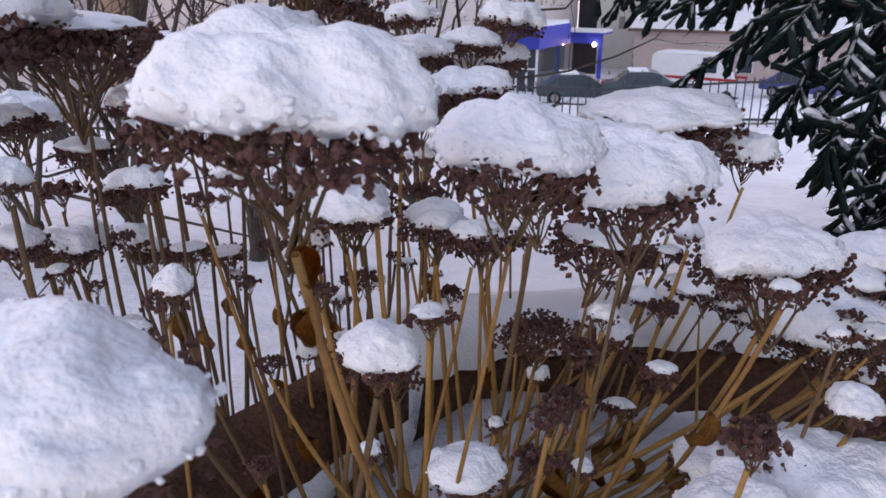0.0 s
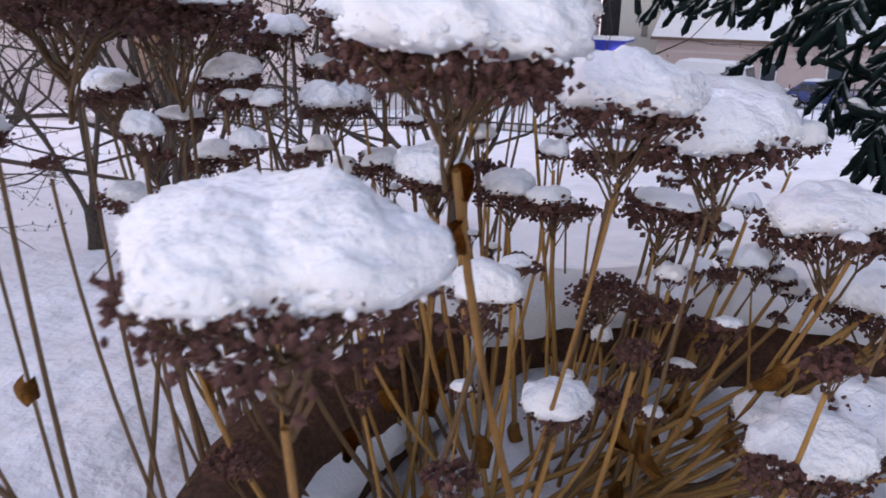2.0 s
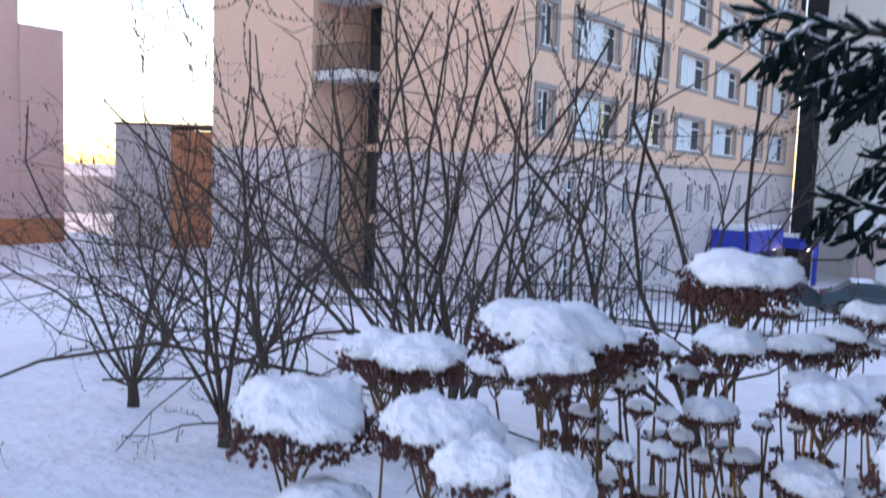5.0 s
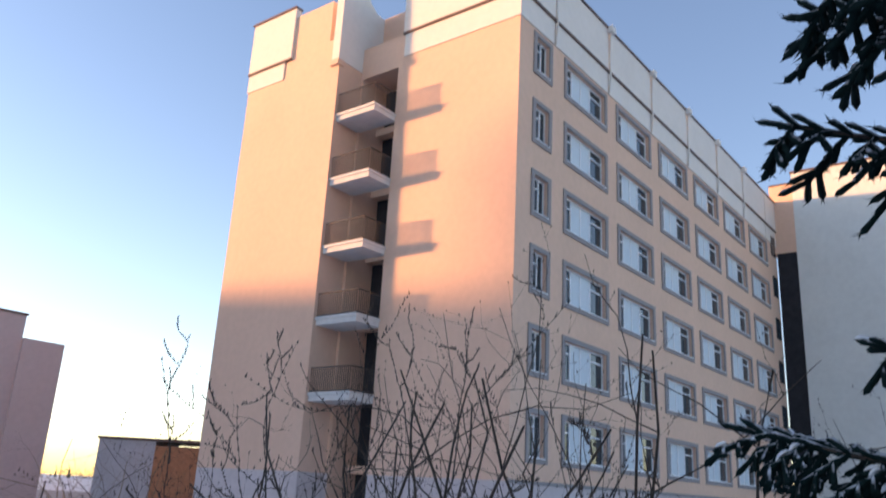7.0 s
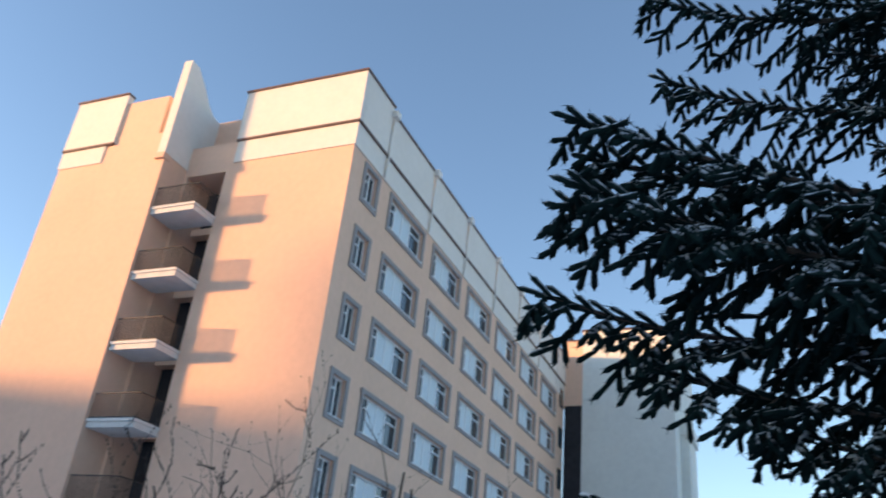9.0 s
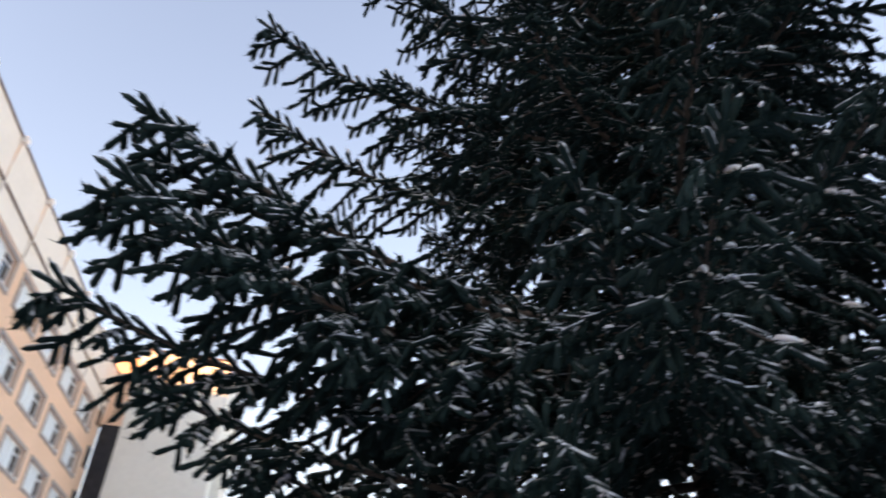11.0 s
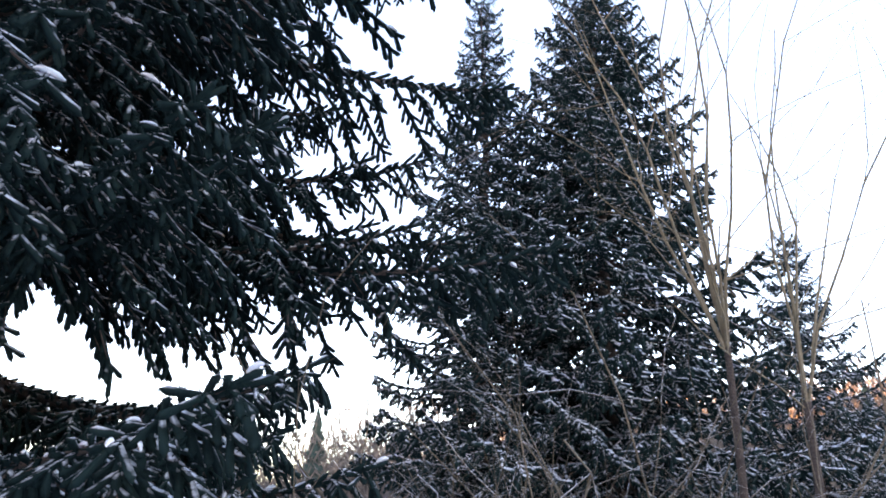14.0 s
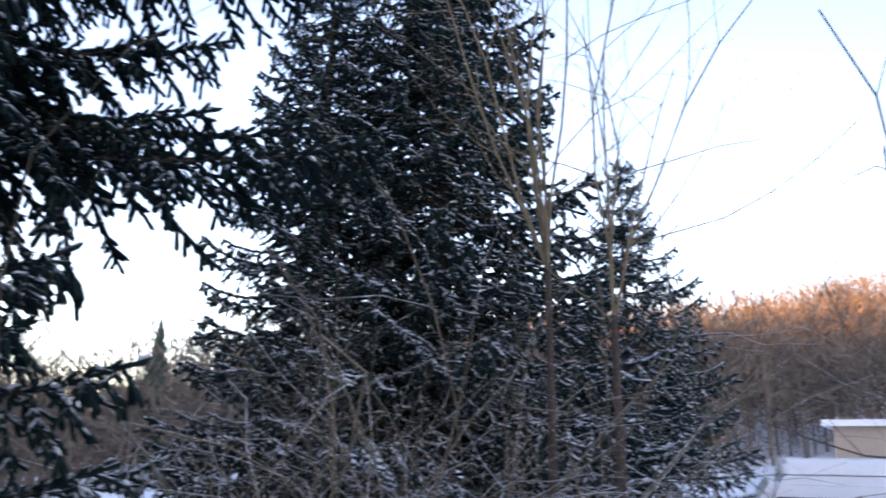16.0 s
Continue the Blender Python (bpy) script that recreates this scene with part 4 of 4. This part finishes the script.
for i, tip in enumerate(TIPS):
    d = Vector(tip) - base
    flat = math.hypot(d.x, d.y)
    h0 = d.z + 0.10 * flat
    way = Vector((d.x, d.y, d.z - h0))
    az = math.degrees(math.atan2(d.y, d.x))
    tilt = math.degrees(math.atan2(way.z, flat)) - 4
    sc = way.length / 2.75
    part("branch", NEAR[i % 5], None, big, at=pose(0, 0, h0, 0, -tilt, az - 3) @ Matrix.Diagonal((sc, sc ** 0.5, sc ** 0.5, 1)))
spruce(26.8, -21.7, 10.8, 0.4, 3.2, FAR, 0.34, 9, 5, "frosted dark spruce behind bare bushes", bough_len=2.2)
spruce(26.5, -20.0, 10.2, 0.4, 2.2, FAR, 0.42, 8, 8, "frosted dark spruce behind bare bushes", bough_len=2.2)
spruce(30.8, -23.5, 6.7, 0.3, 2.3, FAR, 0.38, 8, 6, "smaller frosted spruce beyond the bushes", bough_len=2.2, trunk_r=0.1)


# ---- flower bed ----
rim = bmesh.new()
N = 96
loops = []
for i in range(N):
    a = 2 * math.pi * i / N
    w = 1 + 0.03 * noise.noise((3 * math.cos(a), 3 * math.sin(a), 4.2))
    row = []
    for dr, zz in ((0.10, 5.0), (0.11, 5.22), (0.07, 5.29), (0.0, 5.3), (-0.05, 5.27), (-0.07, 5.15), (-0.02, 4.98)):
        r = (RING_R + dr) * w + 0.012 * noise.noise((9 * math.cos(a), 9 * math.sin(a), zz * 12))
        row.append(rim.verts.new((RING.x + r * math.cos(a), RING.y + r * math.sin(a), zz + 0.012 * noise.noise((6 * math.cos(a), 6 * math.sin(a), 1)))))
    loops.append(row)
for i in range(N):
    for k in range(6):
        rim.faces.new([loops[i][k], loops[(i + 1) % N][k], loops[(i + 1) % N][k + 1], loops[i][k + 1]])
for f in rim.faces:
    f.smooth = True
bmesh.ops.recalc_face_normals(rim, faces=rim.faces[:])
bed = tagged(part("planter", rim, CLAY), "round reddish-brown clay planter rim holding the flower bed", "planter")
bm = bmesh.new()
loops = []
for i in range(160):
    a = 2 * math.pi * i / 160
    nz = noise.noise((4 * math.cos(a), 4 * math.sin(a), 7.7))
    nf = noise.noise((14 * math.cos(a), 14 * math.sin(a), 2.7))
    bare = min(1, max(0, (-math.cos(a) - 0.45) * 3)) * (math.sin(a) < 0.45)
    row = []
    for dr, hh in ((0.16, -0.10), (0.15, 0.0), (0.10, 0.045), (0.03, 0.055), (-0.04, 0.045), (-0.095, 0.0 + 0.03 * nf), (-0.075, -0.05 + 0.02 * nf)):
        r = RING_R + dr + 0.03 * nz + 0.012 * nf * (dr < 0)
        row.append(bm.verts.new((RING.x + r * math.cos(a), RING.y + r * math.sin(a), 5.3 - 0.14 * bare + hh * (1 + 0.4 * nz))))
    loops.append(row)
for i in range(160):
    for k in range(6):
        bm.faces.new([loops[i][k], loops[(i + 1) % 160][k], loops[(i + 1) % 160][k + 1], loops[i][k + 1]])
for f in bm.faces:
    f.smooth = True
bmesh.ops.recalc_face_normals(bm, faces=bm.faces[:])
part("snow_rim", bm, SNOW, bed, "thick snow lying along the rim")


# ---- sedums ----
def floret_head(seed, count):
    """A flat corymb of dry florets, one unit in radius, its top near z = 0."""
    rnd = np.random.default_rng(seed)
    bm = bmesh.new()
    for q in ((1, 0, 0), (-1, 0, 0), (0, 1, 0), (0, -1, 0), (0, 0, 1), (0, 0, -1)):
        bm.verts.new(q)
    bm.verts.ensure_lookup_table()
    for a, b in ((0, 2), (2, 1), (1, 3), (3, 0)):
        bm.faces.new([bm.verts[a], bm.verts[b], bm.verts[4]])
        bm.faces.new([bm.verts[b], bm.verts[a], bm.verts[5]])
    bm.verts.index_update()
    iv = np.array([v.co[:] for v in bm.verts])
    jf = np.array([[v.index for v in f.verts] for f in bm.faces])
    bm.free()
    pile = Pile()
    lobes = rnd.uniform(0, 6.28, 3)
    k = 0
    while k < count:
        r = math.sqrt(rnd.random())
        a = rnd.uniform(0, 2 * np.pi)
        edge = 1 + 0.14 * math.sin(3 * a + lobes[0]) + 0.1 * math.sin(5 * a + lobes[1])
        x, y = r * edge * math.cos(a), r * edge * math.sin(a)
        z = -0.12 * r * r + rnd.uniform(-0.55, 0.02) * (0.55 + 0.45 * r)
        size = rnd.uniform(0.05, 0.09) * (300 / count) ** 0.5
        v = iv * (size * rnd.uniform(0.5, 1.7, (len(iv), 1))) @ np.array(Euler(rnd.uniform(0, 6, 3)).to_matrix())
        pile.add(v + (x, y, z), jf, 0)
        k += 1
    # dangling florets on the edge
    for _ in range(count // 9):
        a = rnd.uniform(0, 2 * np.pi)
        r = rnd.uniform(0.8, 1.12)
        v = iv * (0.05 * rnd.uniform(0.5, 1.4, (len(iv), 1)))
        pile.add(v + (r * math.cos(a), r * math.sin(a), rnd.uniform(-0.6, -0.25)), jf, 0)
    return pile.mesh("flower_head", FLORET, False)


def rays(seed):
    """The forked stalks that carry a corymb, spreading from z = -1.5 to its underside."""
    rnd = np.random.default_rng(seed)
    pile = Pile()
    for i in range(12):
        a = i * 0.53 + rnd.uniform(-0.2, 0.2)
        z0 = rnd.uniform(-1.6, -0.9)
        k0 = rnd.uniform(0.55, 0.75)
        p0 = np.array([0, 0, z0])
        p1 = np.array([0.5 * k0 * math.cos(a), 0.5 * k0 * math.sin(a), z0 * 0.5 - 0.12])
        v, f = tube([p0, (p0 + p1) / 2 + (0, 0, -0.06), p1], [0.029, 0.024, 0.02], 5)
        pile.add(v, f)
        for j in range(4):
            b = a + rnd.uniform(-0.6, 0.6)
            rr = rnd.uniform(0.45, 1.0)
            p2 = np.array([rr * math.cos(b), rr * math.sin(b), -0.2 - 0.1 * rr * rr])
            v, f = tube([p1, (p1 + p2) / 2 + (0, 0, -0.05), p2], [0.017, 0.014, 0.011], 3)
            pile.add(v, f)
    return pile.mesh("corymb_frame", STEM_DARK)


def cap(seed, cover, A=20, B=64):
    """A lumpy pillow of snow, one unit in radius and about one high, resting at z = 0."""
    rnd = np.random.default_rng(seed)
    o = rnd.uniform(-50, 50, 3)
    pts = []
    for i in range(A + 6):
        for j in range(B):
            a = 2 * math.pi * j / B
            ca, sa = math.cos(a), math.sin(a)
            edge = 1 + 0.34 * noise.noise((1.5 * ca + o[0], 1.5 * sa + o[1], o[2])) + 0.06 * noise.noise((5 * ca + o[0], 5 * sa + o[1], o[2] + 9)) + 0.05 * noise.noise((14 * ca + o[0], 14 * sa, o[2] + 3))
            if i < A:
                t = (i / (A - 1)) * math.pi / 2
                r, z = math.sin(t), math.cos(t) ** 0.7
            else:
                q = (i - A + 1) / 6
                r, z = 1 - q * 0.9, -0.2 * math.sin(min(1, q * 1.6) * math.pi) - 0.06
            e = cover * (1 + (edge - 1) * r ** 1.5)
            x, y = r * e * ca, r * e * sa
            n1 = noise.noise((1.7 * x + o[0], 1.7 * y + o[1], 0.5 * z + o[2]))
            n2 = noise.noise((4.6 * x + o[0], 4.6 * y + o[1], 3 * z))
            n3 = noise.noise((11 * x, 11 * y + o[1], 8 * z))
            n4 = noise.noise((26 * x, 26 * y + o[1], 20 * z))
            k = 1 + 0.42 * n1 + 0.14 * n2
            low = max(0, r - 0.5)
            drop = -low * (0.35 + 0.65 * noise.noise((2.6 * x + o[1], 2.6 * y, o[0])))
            w = 1 + 0.06 * n2 + 0.04 * n3 + 0.02 * n4
            pts.append((x * w, y * w, z * k + drop + (0.04 + 0.05 * r) * n3 + (0.02 + 0.06 * r * r) * n4))
    M = A + 6
    i, j = np.meshgrid(np.arange(M - 1), np.arange(B), indexing="ij")
    q = np.stack([i * B + j, (i + 1) * B + j, (i + 1) * B + (j + 1) % B, i * B + (j + 1) % B], -1).reshape(-1, 4)
    pile = Pile()
    pts = np.array(pts)
    pile.add(pts, q)
    # loose crumbs, thickest along the lower edge
    seed_ball = bmesh.new()
    bmesh.ops.create_icosphere(seed_ball, subdivisions=1, radius=1)
    seed_ball.verts.index_update()
    ball = np.array([v.co[:] for v in seed_ball.verts])
    sides = np.array([[v.index for v in f.verts] for f in seed_ball.faces])
    seed_ball.free()
    for _ in range(10 * A if A > 15 else 4 * A):
        i = int(A * rnd.triangular(0.82, 1.0, 1.12))
        p = pts[min(i, A + 1) * B + rnd.integers(B)]
        c = rnd.uniform(0.014, 0.042) * (26 / A) ** 0.5
        pile.add(p + rnd.normal(0, 0.012, 3) + ball * c * rnd.uniform(0.7, 1.2, (len(ball), 1)) * (1, 1, 2.2), sides)
    return pile.mesh("snow_cap", SNOW)


def dry_leaf(seed):
    """A curled withered leaf hanging from the origin."""
    rnd = np.random.default_rng(seed)
    bm = bmesh.new()
    grid = []
    for i in range(7):
        t = i / 6
        row = []
        w = 0.017 * math.sin(math.pi * min(1, 0.12 + t * 0.86)) + 0.001
        for j in range(5):
            u = (j - 2) / 2
            row.append(bm.verts.new((u * w, 0.010 * math.cos(u * 2.2) + 0.012 * math.sin(t * 4) + rnd.normal(0, 0.001), -0.055 * t + 0.004 * u * u)))
        grid.append(row)
    for i in range(6):
        for j in range(4):
            bm.faces.new([grid[i][j], grid[i][j + 1], grid[i + 1][j + 1], grid[i + 1][j]])
    bmesh.ops.solidify(bm, geom=bm.faces[:], thickness=0.0012)
    for f in bm.faces:
        f.smooth = True
    return mesh_of("dry_leaf", bm, LEAF)


BIG = [floret_head(100 + i, 1050) for i in range(4)]
MIDDLE = [floret_head(110 + i, 520) for i in range(4)]
SMALL = [floret_head(120 + i, 300) for i in range(4)]
RAYS = [rays(140 + i) for i in range(5)]
FULL = [cap(160 + i, 0.97) for i in range(7)]
PART = [cap(180 + i, 0.72, 12, 36) for i in range(4)]
MINI = [cap(190 + i, 0.95, 12, 36) for i in range(4)]
TINY = [floret_head(130 + i, 80) for i in range(4)]
LEAVES = [dry_leaf(200 + i) for i in range(3)]
srng = np.random.default_rng(11)
CLUMP = np.array([15.98, -23.15])


def sedum(x, y, z, r, snow, root=None):
    """One flowering stem: foot in the bed, top of the flower head at (x, y, z)."""
    if x < 15.7 and z > 5.7:
        z += 0.03
    head = np.array([x, y, z - 0.25 * r])
    foot = CLUMP + (head[:2] - CLUMP) * (srng.uniform(0.78, 0.95) if x < 15.62 else srng.uniform(0.35, 0.75)) + srng.normal(0, 0.06, 2)
    if root:
        foot = np.array(root)
    inside = math.hypot(foot[0] - RING.x, foot[1] - RING.y) < RING_R
    gzv = 5.05 if inside else ground_z(*foot) - 0.02
    label = "dried sedum with dark flat flower head under thick snow cap" if snow > 0.6 else ("dried sedum with dark flat flower head dusted with snow" if snow > 0.2 else "dried sedum stem with a bare dark flower head")
    ob = thing("sedum_plant", Matrix.Translation((foot[0], foot[1], gzv)), label, "plant", "sedums in the bed")
    h = head - np.array([foot[0], foot[1], gzv])
    neck = h - np.array([0, 0, 1.35 * r])
    t = np.linspace(0, 1, 9)[:, None]
    bend = np.array([neck[0] * 0.5, neck[1] * 0.5, neck[2] * 0.5]) + np.append(neck[:2] * 0.18, -0.02) + np.append(srng.normal(0, 0.012, 2), 0)
    pts = (1 - t) ** 2 * np.zeros(3) + 2 * t * (1 - t) * bend + t ** 2 * neck
    k = srng.uniform(0.0028, 0.0050)
    v, f = tube(pts, np.linspace(k * 1.25, k * 0.8, 9), 7)
    part("stem", arrays("stem", v, f, STEM if inside and x > 15.62 and srng.random() < 0.7 else STEM_DARK, smooth=True), None, ob)
    turn = srng.uniform(0, 360)
    tilt = (srng.uniform(-6, 6), srng.uniform(-6, 6))
    m = Matrix.Translation(h) @ pose(0, 0, 0, *tilt, turn)
    tagged(part("corymb_frame", RAYS[srng.integers(5)], None, ob, at=m @ Matrix.Scale(r, 4)), kind="stuff")
    fh = part("flower_head", (BIG if r > 0.08 else (MIDDLE if r > 0.058 else (SMALL if r > 0.04 else TINY)))[srng.integers(4)], None, ob, "dark purple-brown dry florets", at=m @ Matrix.Diagonal((r, r, r * 0.95, 1)))
    tagged(fh, kind="stuff")
    if snow > 0.15:
        kit = (FULL if r > 0.05 else MINI) if snow > 0.6 else PART
        part("snow_cap", kit[srng.integers(len(kit))], None, ob, "lumpy white snow cap", at=m @ Matrix.Translation((0, 0, -0.06 * r)) @ Matrix.Diagonal((r * 1.02, r * 1.02, (0.021 + r * 0.22) * snow, 1)))
    if srng.random() < 0.3:
        u = srng.uniform(0.35, 0.8)
        i = int(u * 8)
        part("dry_leaf", LEAVES[srng.integers(3)], None, ob, "curled orange-brown leaf", at=Matrix.Translation(pts[i]) @ pose(0, 0, 0, srng.uniform(-30, 30), srng.uniform(-30, 30), srng.uniform(0, 360)))
    return ob


main = sedum(16.145, -23.80, 5.985, 0.090, 1)
for k, q in enumerate(((16.146, -23.795, 5.845), (16.152, -23.80, 5.80))):
    part("dry_leaf", LEAVES[k], None, main, "large curled orange-brown leaf", at=Matrix.Translation(Vector(q) - main.matrix_basis.translation) @ pose(0, 0, 0, 10, -12, 25 + 70 * k) @ Matrix.Scale(0.6, 4))
sedum(16.62, -22.72, 5.60, 0.085, 1)
sedum(16.14, -24.03, 5.862, 0.085, 1)
sedum(16.23, -23.59, 5.91, 0.070, 1)
sedum(16.30, -23.42, 5.86, 0.080, 1)
sedum(16.44, -23.12, 5.71, 0.097, 1)
sedum(15.38, -23.50, 6.01, 0.150, 1)
sedum(15.51, -23.75, 5.98, 0.075, 1)
sedum(15.26, -23.81, 5.96, 0.090, 1)
sedum(15.26, -24.11, 5.93, 0.115, 1)
sedum(15.39, -24.19, 5.80, 0.095, 1)
sedum(15.49, -24.04, 5.93, 0.090, 1)
sedum(15.76, -24.14, 5.96, 0.055, 1)
sedum(15.64, -24.14, 5.92, 0.055, 1)
sedum(15.60, -22.96, 6.11, 0.130, 1)
sedum(15.63, -23.10, 5.94, 0.080, 1)
sedum(15.79, -22.36, 5.97, 0.075, 1)
sedum(15.62, -23.17, 5.78, 0.060, 1)
sedum(15.85, -23.22, 5.73, 0.060, 1)
sedum(15.87, -23.19, 5.90, 0.090, 1)
sedum(15.33, -23.05, 5.88, 0.070, 1)
sedum(14.95, -23.06, 5.75, 0.075, 1)
sedum(16.17, -22.41, 5.81, 0.168, 0.7)
sedum(16.36, -22.37, 5.70, 0.068, 1)
sedum(16.33, -22.75, 5.50, 0.048, 0.7)
sedum(16.54, -22.87, 5.53, 0.102, 1)
sedum(16.08, -23.57, 5.67, 0.044, 0.8)
sedum(16.16, -23.51, 5.51, 0.045, 0.7)
sedum(16.54, -23.29, 5.49, 0.084, 0.9)
sedum(16.45, -23.44, 5.50, 0.069, 0.9)
sedum(16.13, -23.16, 5.55, 0.060, 0.1)
sedum(16.21, -23.14, 5.52, 0.038, 0.1)
sedum(15.75, -22.34, 5.88, 0.076, 0.8)
sedum(15.70, -22.44, 5.85, 0.061, 0.8)
sedum(16.12, -22.63, 5.75, 0.068, 0.8)
sedum(15.93, -23.09, 5.67, 0.060, 0.6)
sedum(16.02, -23.11, 5.66, 0.053, 0.4)
sedum(16.21, -23.13, 5.70, 0.078, 0.3)
sedum(16.14, -23.24, 5.79, 0.063, 0.2)
sedum(15.39, -23.28, 5.97, 0.129, 0.3)
sedum(15.31, -23.13, 5.68, 0.069, 0.6)
sedum(15.27, -23.05, 5.79, 0.061, 0.9)
sedum(15.23, -23.20, 5.58, 0.064, 0.7)
sedum(15.29, -23.08, 5.53, 0.051, 0.5)
sedum(15.43, -23.02, 5.52, 0.045, 0.2)
sedum(15.36, -23.39, 5.53, 0.032, 0.1)
sedum(15.57, -22.46, 5.94, 0.061, 0.9)
sedum(15.38, -22.47, 6.00, 0.125, 0.5)
sedum(16.25, -23.06, 5.38, 0.028, 0.3)
sedum(16.39, -23.12, 5.36, 0.047, 0.7)
sedum(15.77, -23.05, 5.66, 0.055, 0.3)
sedum(15.99, -23.35, 5.52, 0.035, 0.1)
sedum(16.21, -23.27, 5.49, 0.031, 0.1)
sedum(16.21, -23.39, 5.47, 0.032, 0.1)
sedum(15.68, -22.67, 5.88, 0.085, 0.8)
sedum(15.36, -23.33, 5.62, 0.053, 0.7)
sedum(15.30, -23.36, 5.80, 0.057, 0.6)
sedum(15.41, -23.18, 5.82, 0.054, 0.7)
sedum(15.45, -23.08, 5.89, 0.050, 0.8)
sedum(15.49, -23.27, 5.78, 0.040, 0.5)
sedum(15.50, -23.02, 5.82, 0.051, 0.6)
sedum(15.67, -23.08, 5.69, 0.054, 0.6)
sedum(15.92, -23.07, 5.67, 0.045, 0.8)
sedum(16.01, -23.13, 5.67, 0.048, 0.5)
sedum(15.75, -22.50, 5.92, 0.067, 0.8)
sedum(15.75, -22.76, 5.83, 0.074, 0.8)
sedum(15.34, -23.25, 5.74, 0.054, 0.4)
sedum(15.50, -23.20, 5.59, 0.042, 0.3)
sedum(15.47, -23.75, 5.79, 0.047, 0.7)
sedum(15.29, -24.09, 5.76, 0.053, 0.9)
sedum(15.32, -24.03, 5.71, 0.045, 0.4)
sedum(15.35, -24.13, 5.70, 0.044, 0.6)
sedum(16.11, -22.23, 5.77, 0.086, 0.8)
sedum(15.90, -22.89, 5.87, 0.075, 0.9)
sedum(15.86, -23.26, 5.73, 0.059, 0.9)
sedum(15.44, -23.48, 5.68, 0.050, 0.6)
sedum(15.02, -23.63, 5.91, 0.102, 1)
sedum(15.30, -24.06, 5.65, 0.045, 0.8)

# thin bare side stems between the large heads
for _ in range(85):
    a, q = srng.uniform(0, 2 * math.pi), math.sqrt(srng.random())
    bx, by = 16.0 + 0.62 * q * math.cos(a), -23.2 + 0.62 * q * math.sin(a)
    if by < -23.75:
        continue
    sedum(bx, by, srng.uniform(5.35, 5.72), srng.uniform(0.016, 0.034), srng.choice([0.1, 0.1, 0.3, 0.7]))
# long stems that lean out low over the rim
for _ in range(30):
    hx, hy = srng.uniform(16.15, 16.85), srng.uniform(-23.15, -22.5)
    sedum(hx, hy, srng.uniform(5.3, 5.58), srng.uniform(0.018, 0.04), srng.choice([0.1, 0.3, 0.7]), (15.95 + srng.normal(0, 0.09), -23.3 + srng.normal(0, 0.1)))
for _ in range(24):
    hx, hy = srng.uniform(15.2, 15.8), srng.uniform(-23.7, -22.6)
    sedum(hx, hy, srng.uniform(5.5, 5.85), srng.uniform(0.02, 0.04), srng.choice([0.1, 0.3, 0.7]))
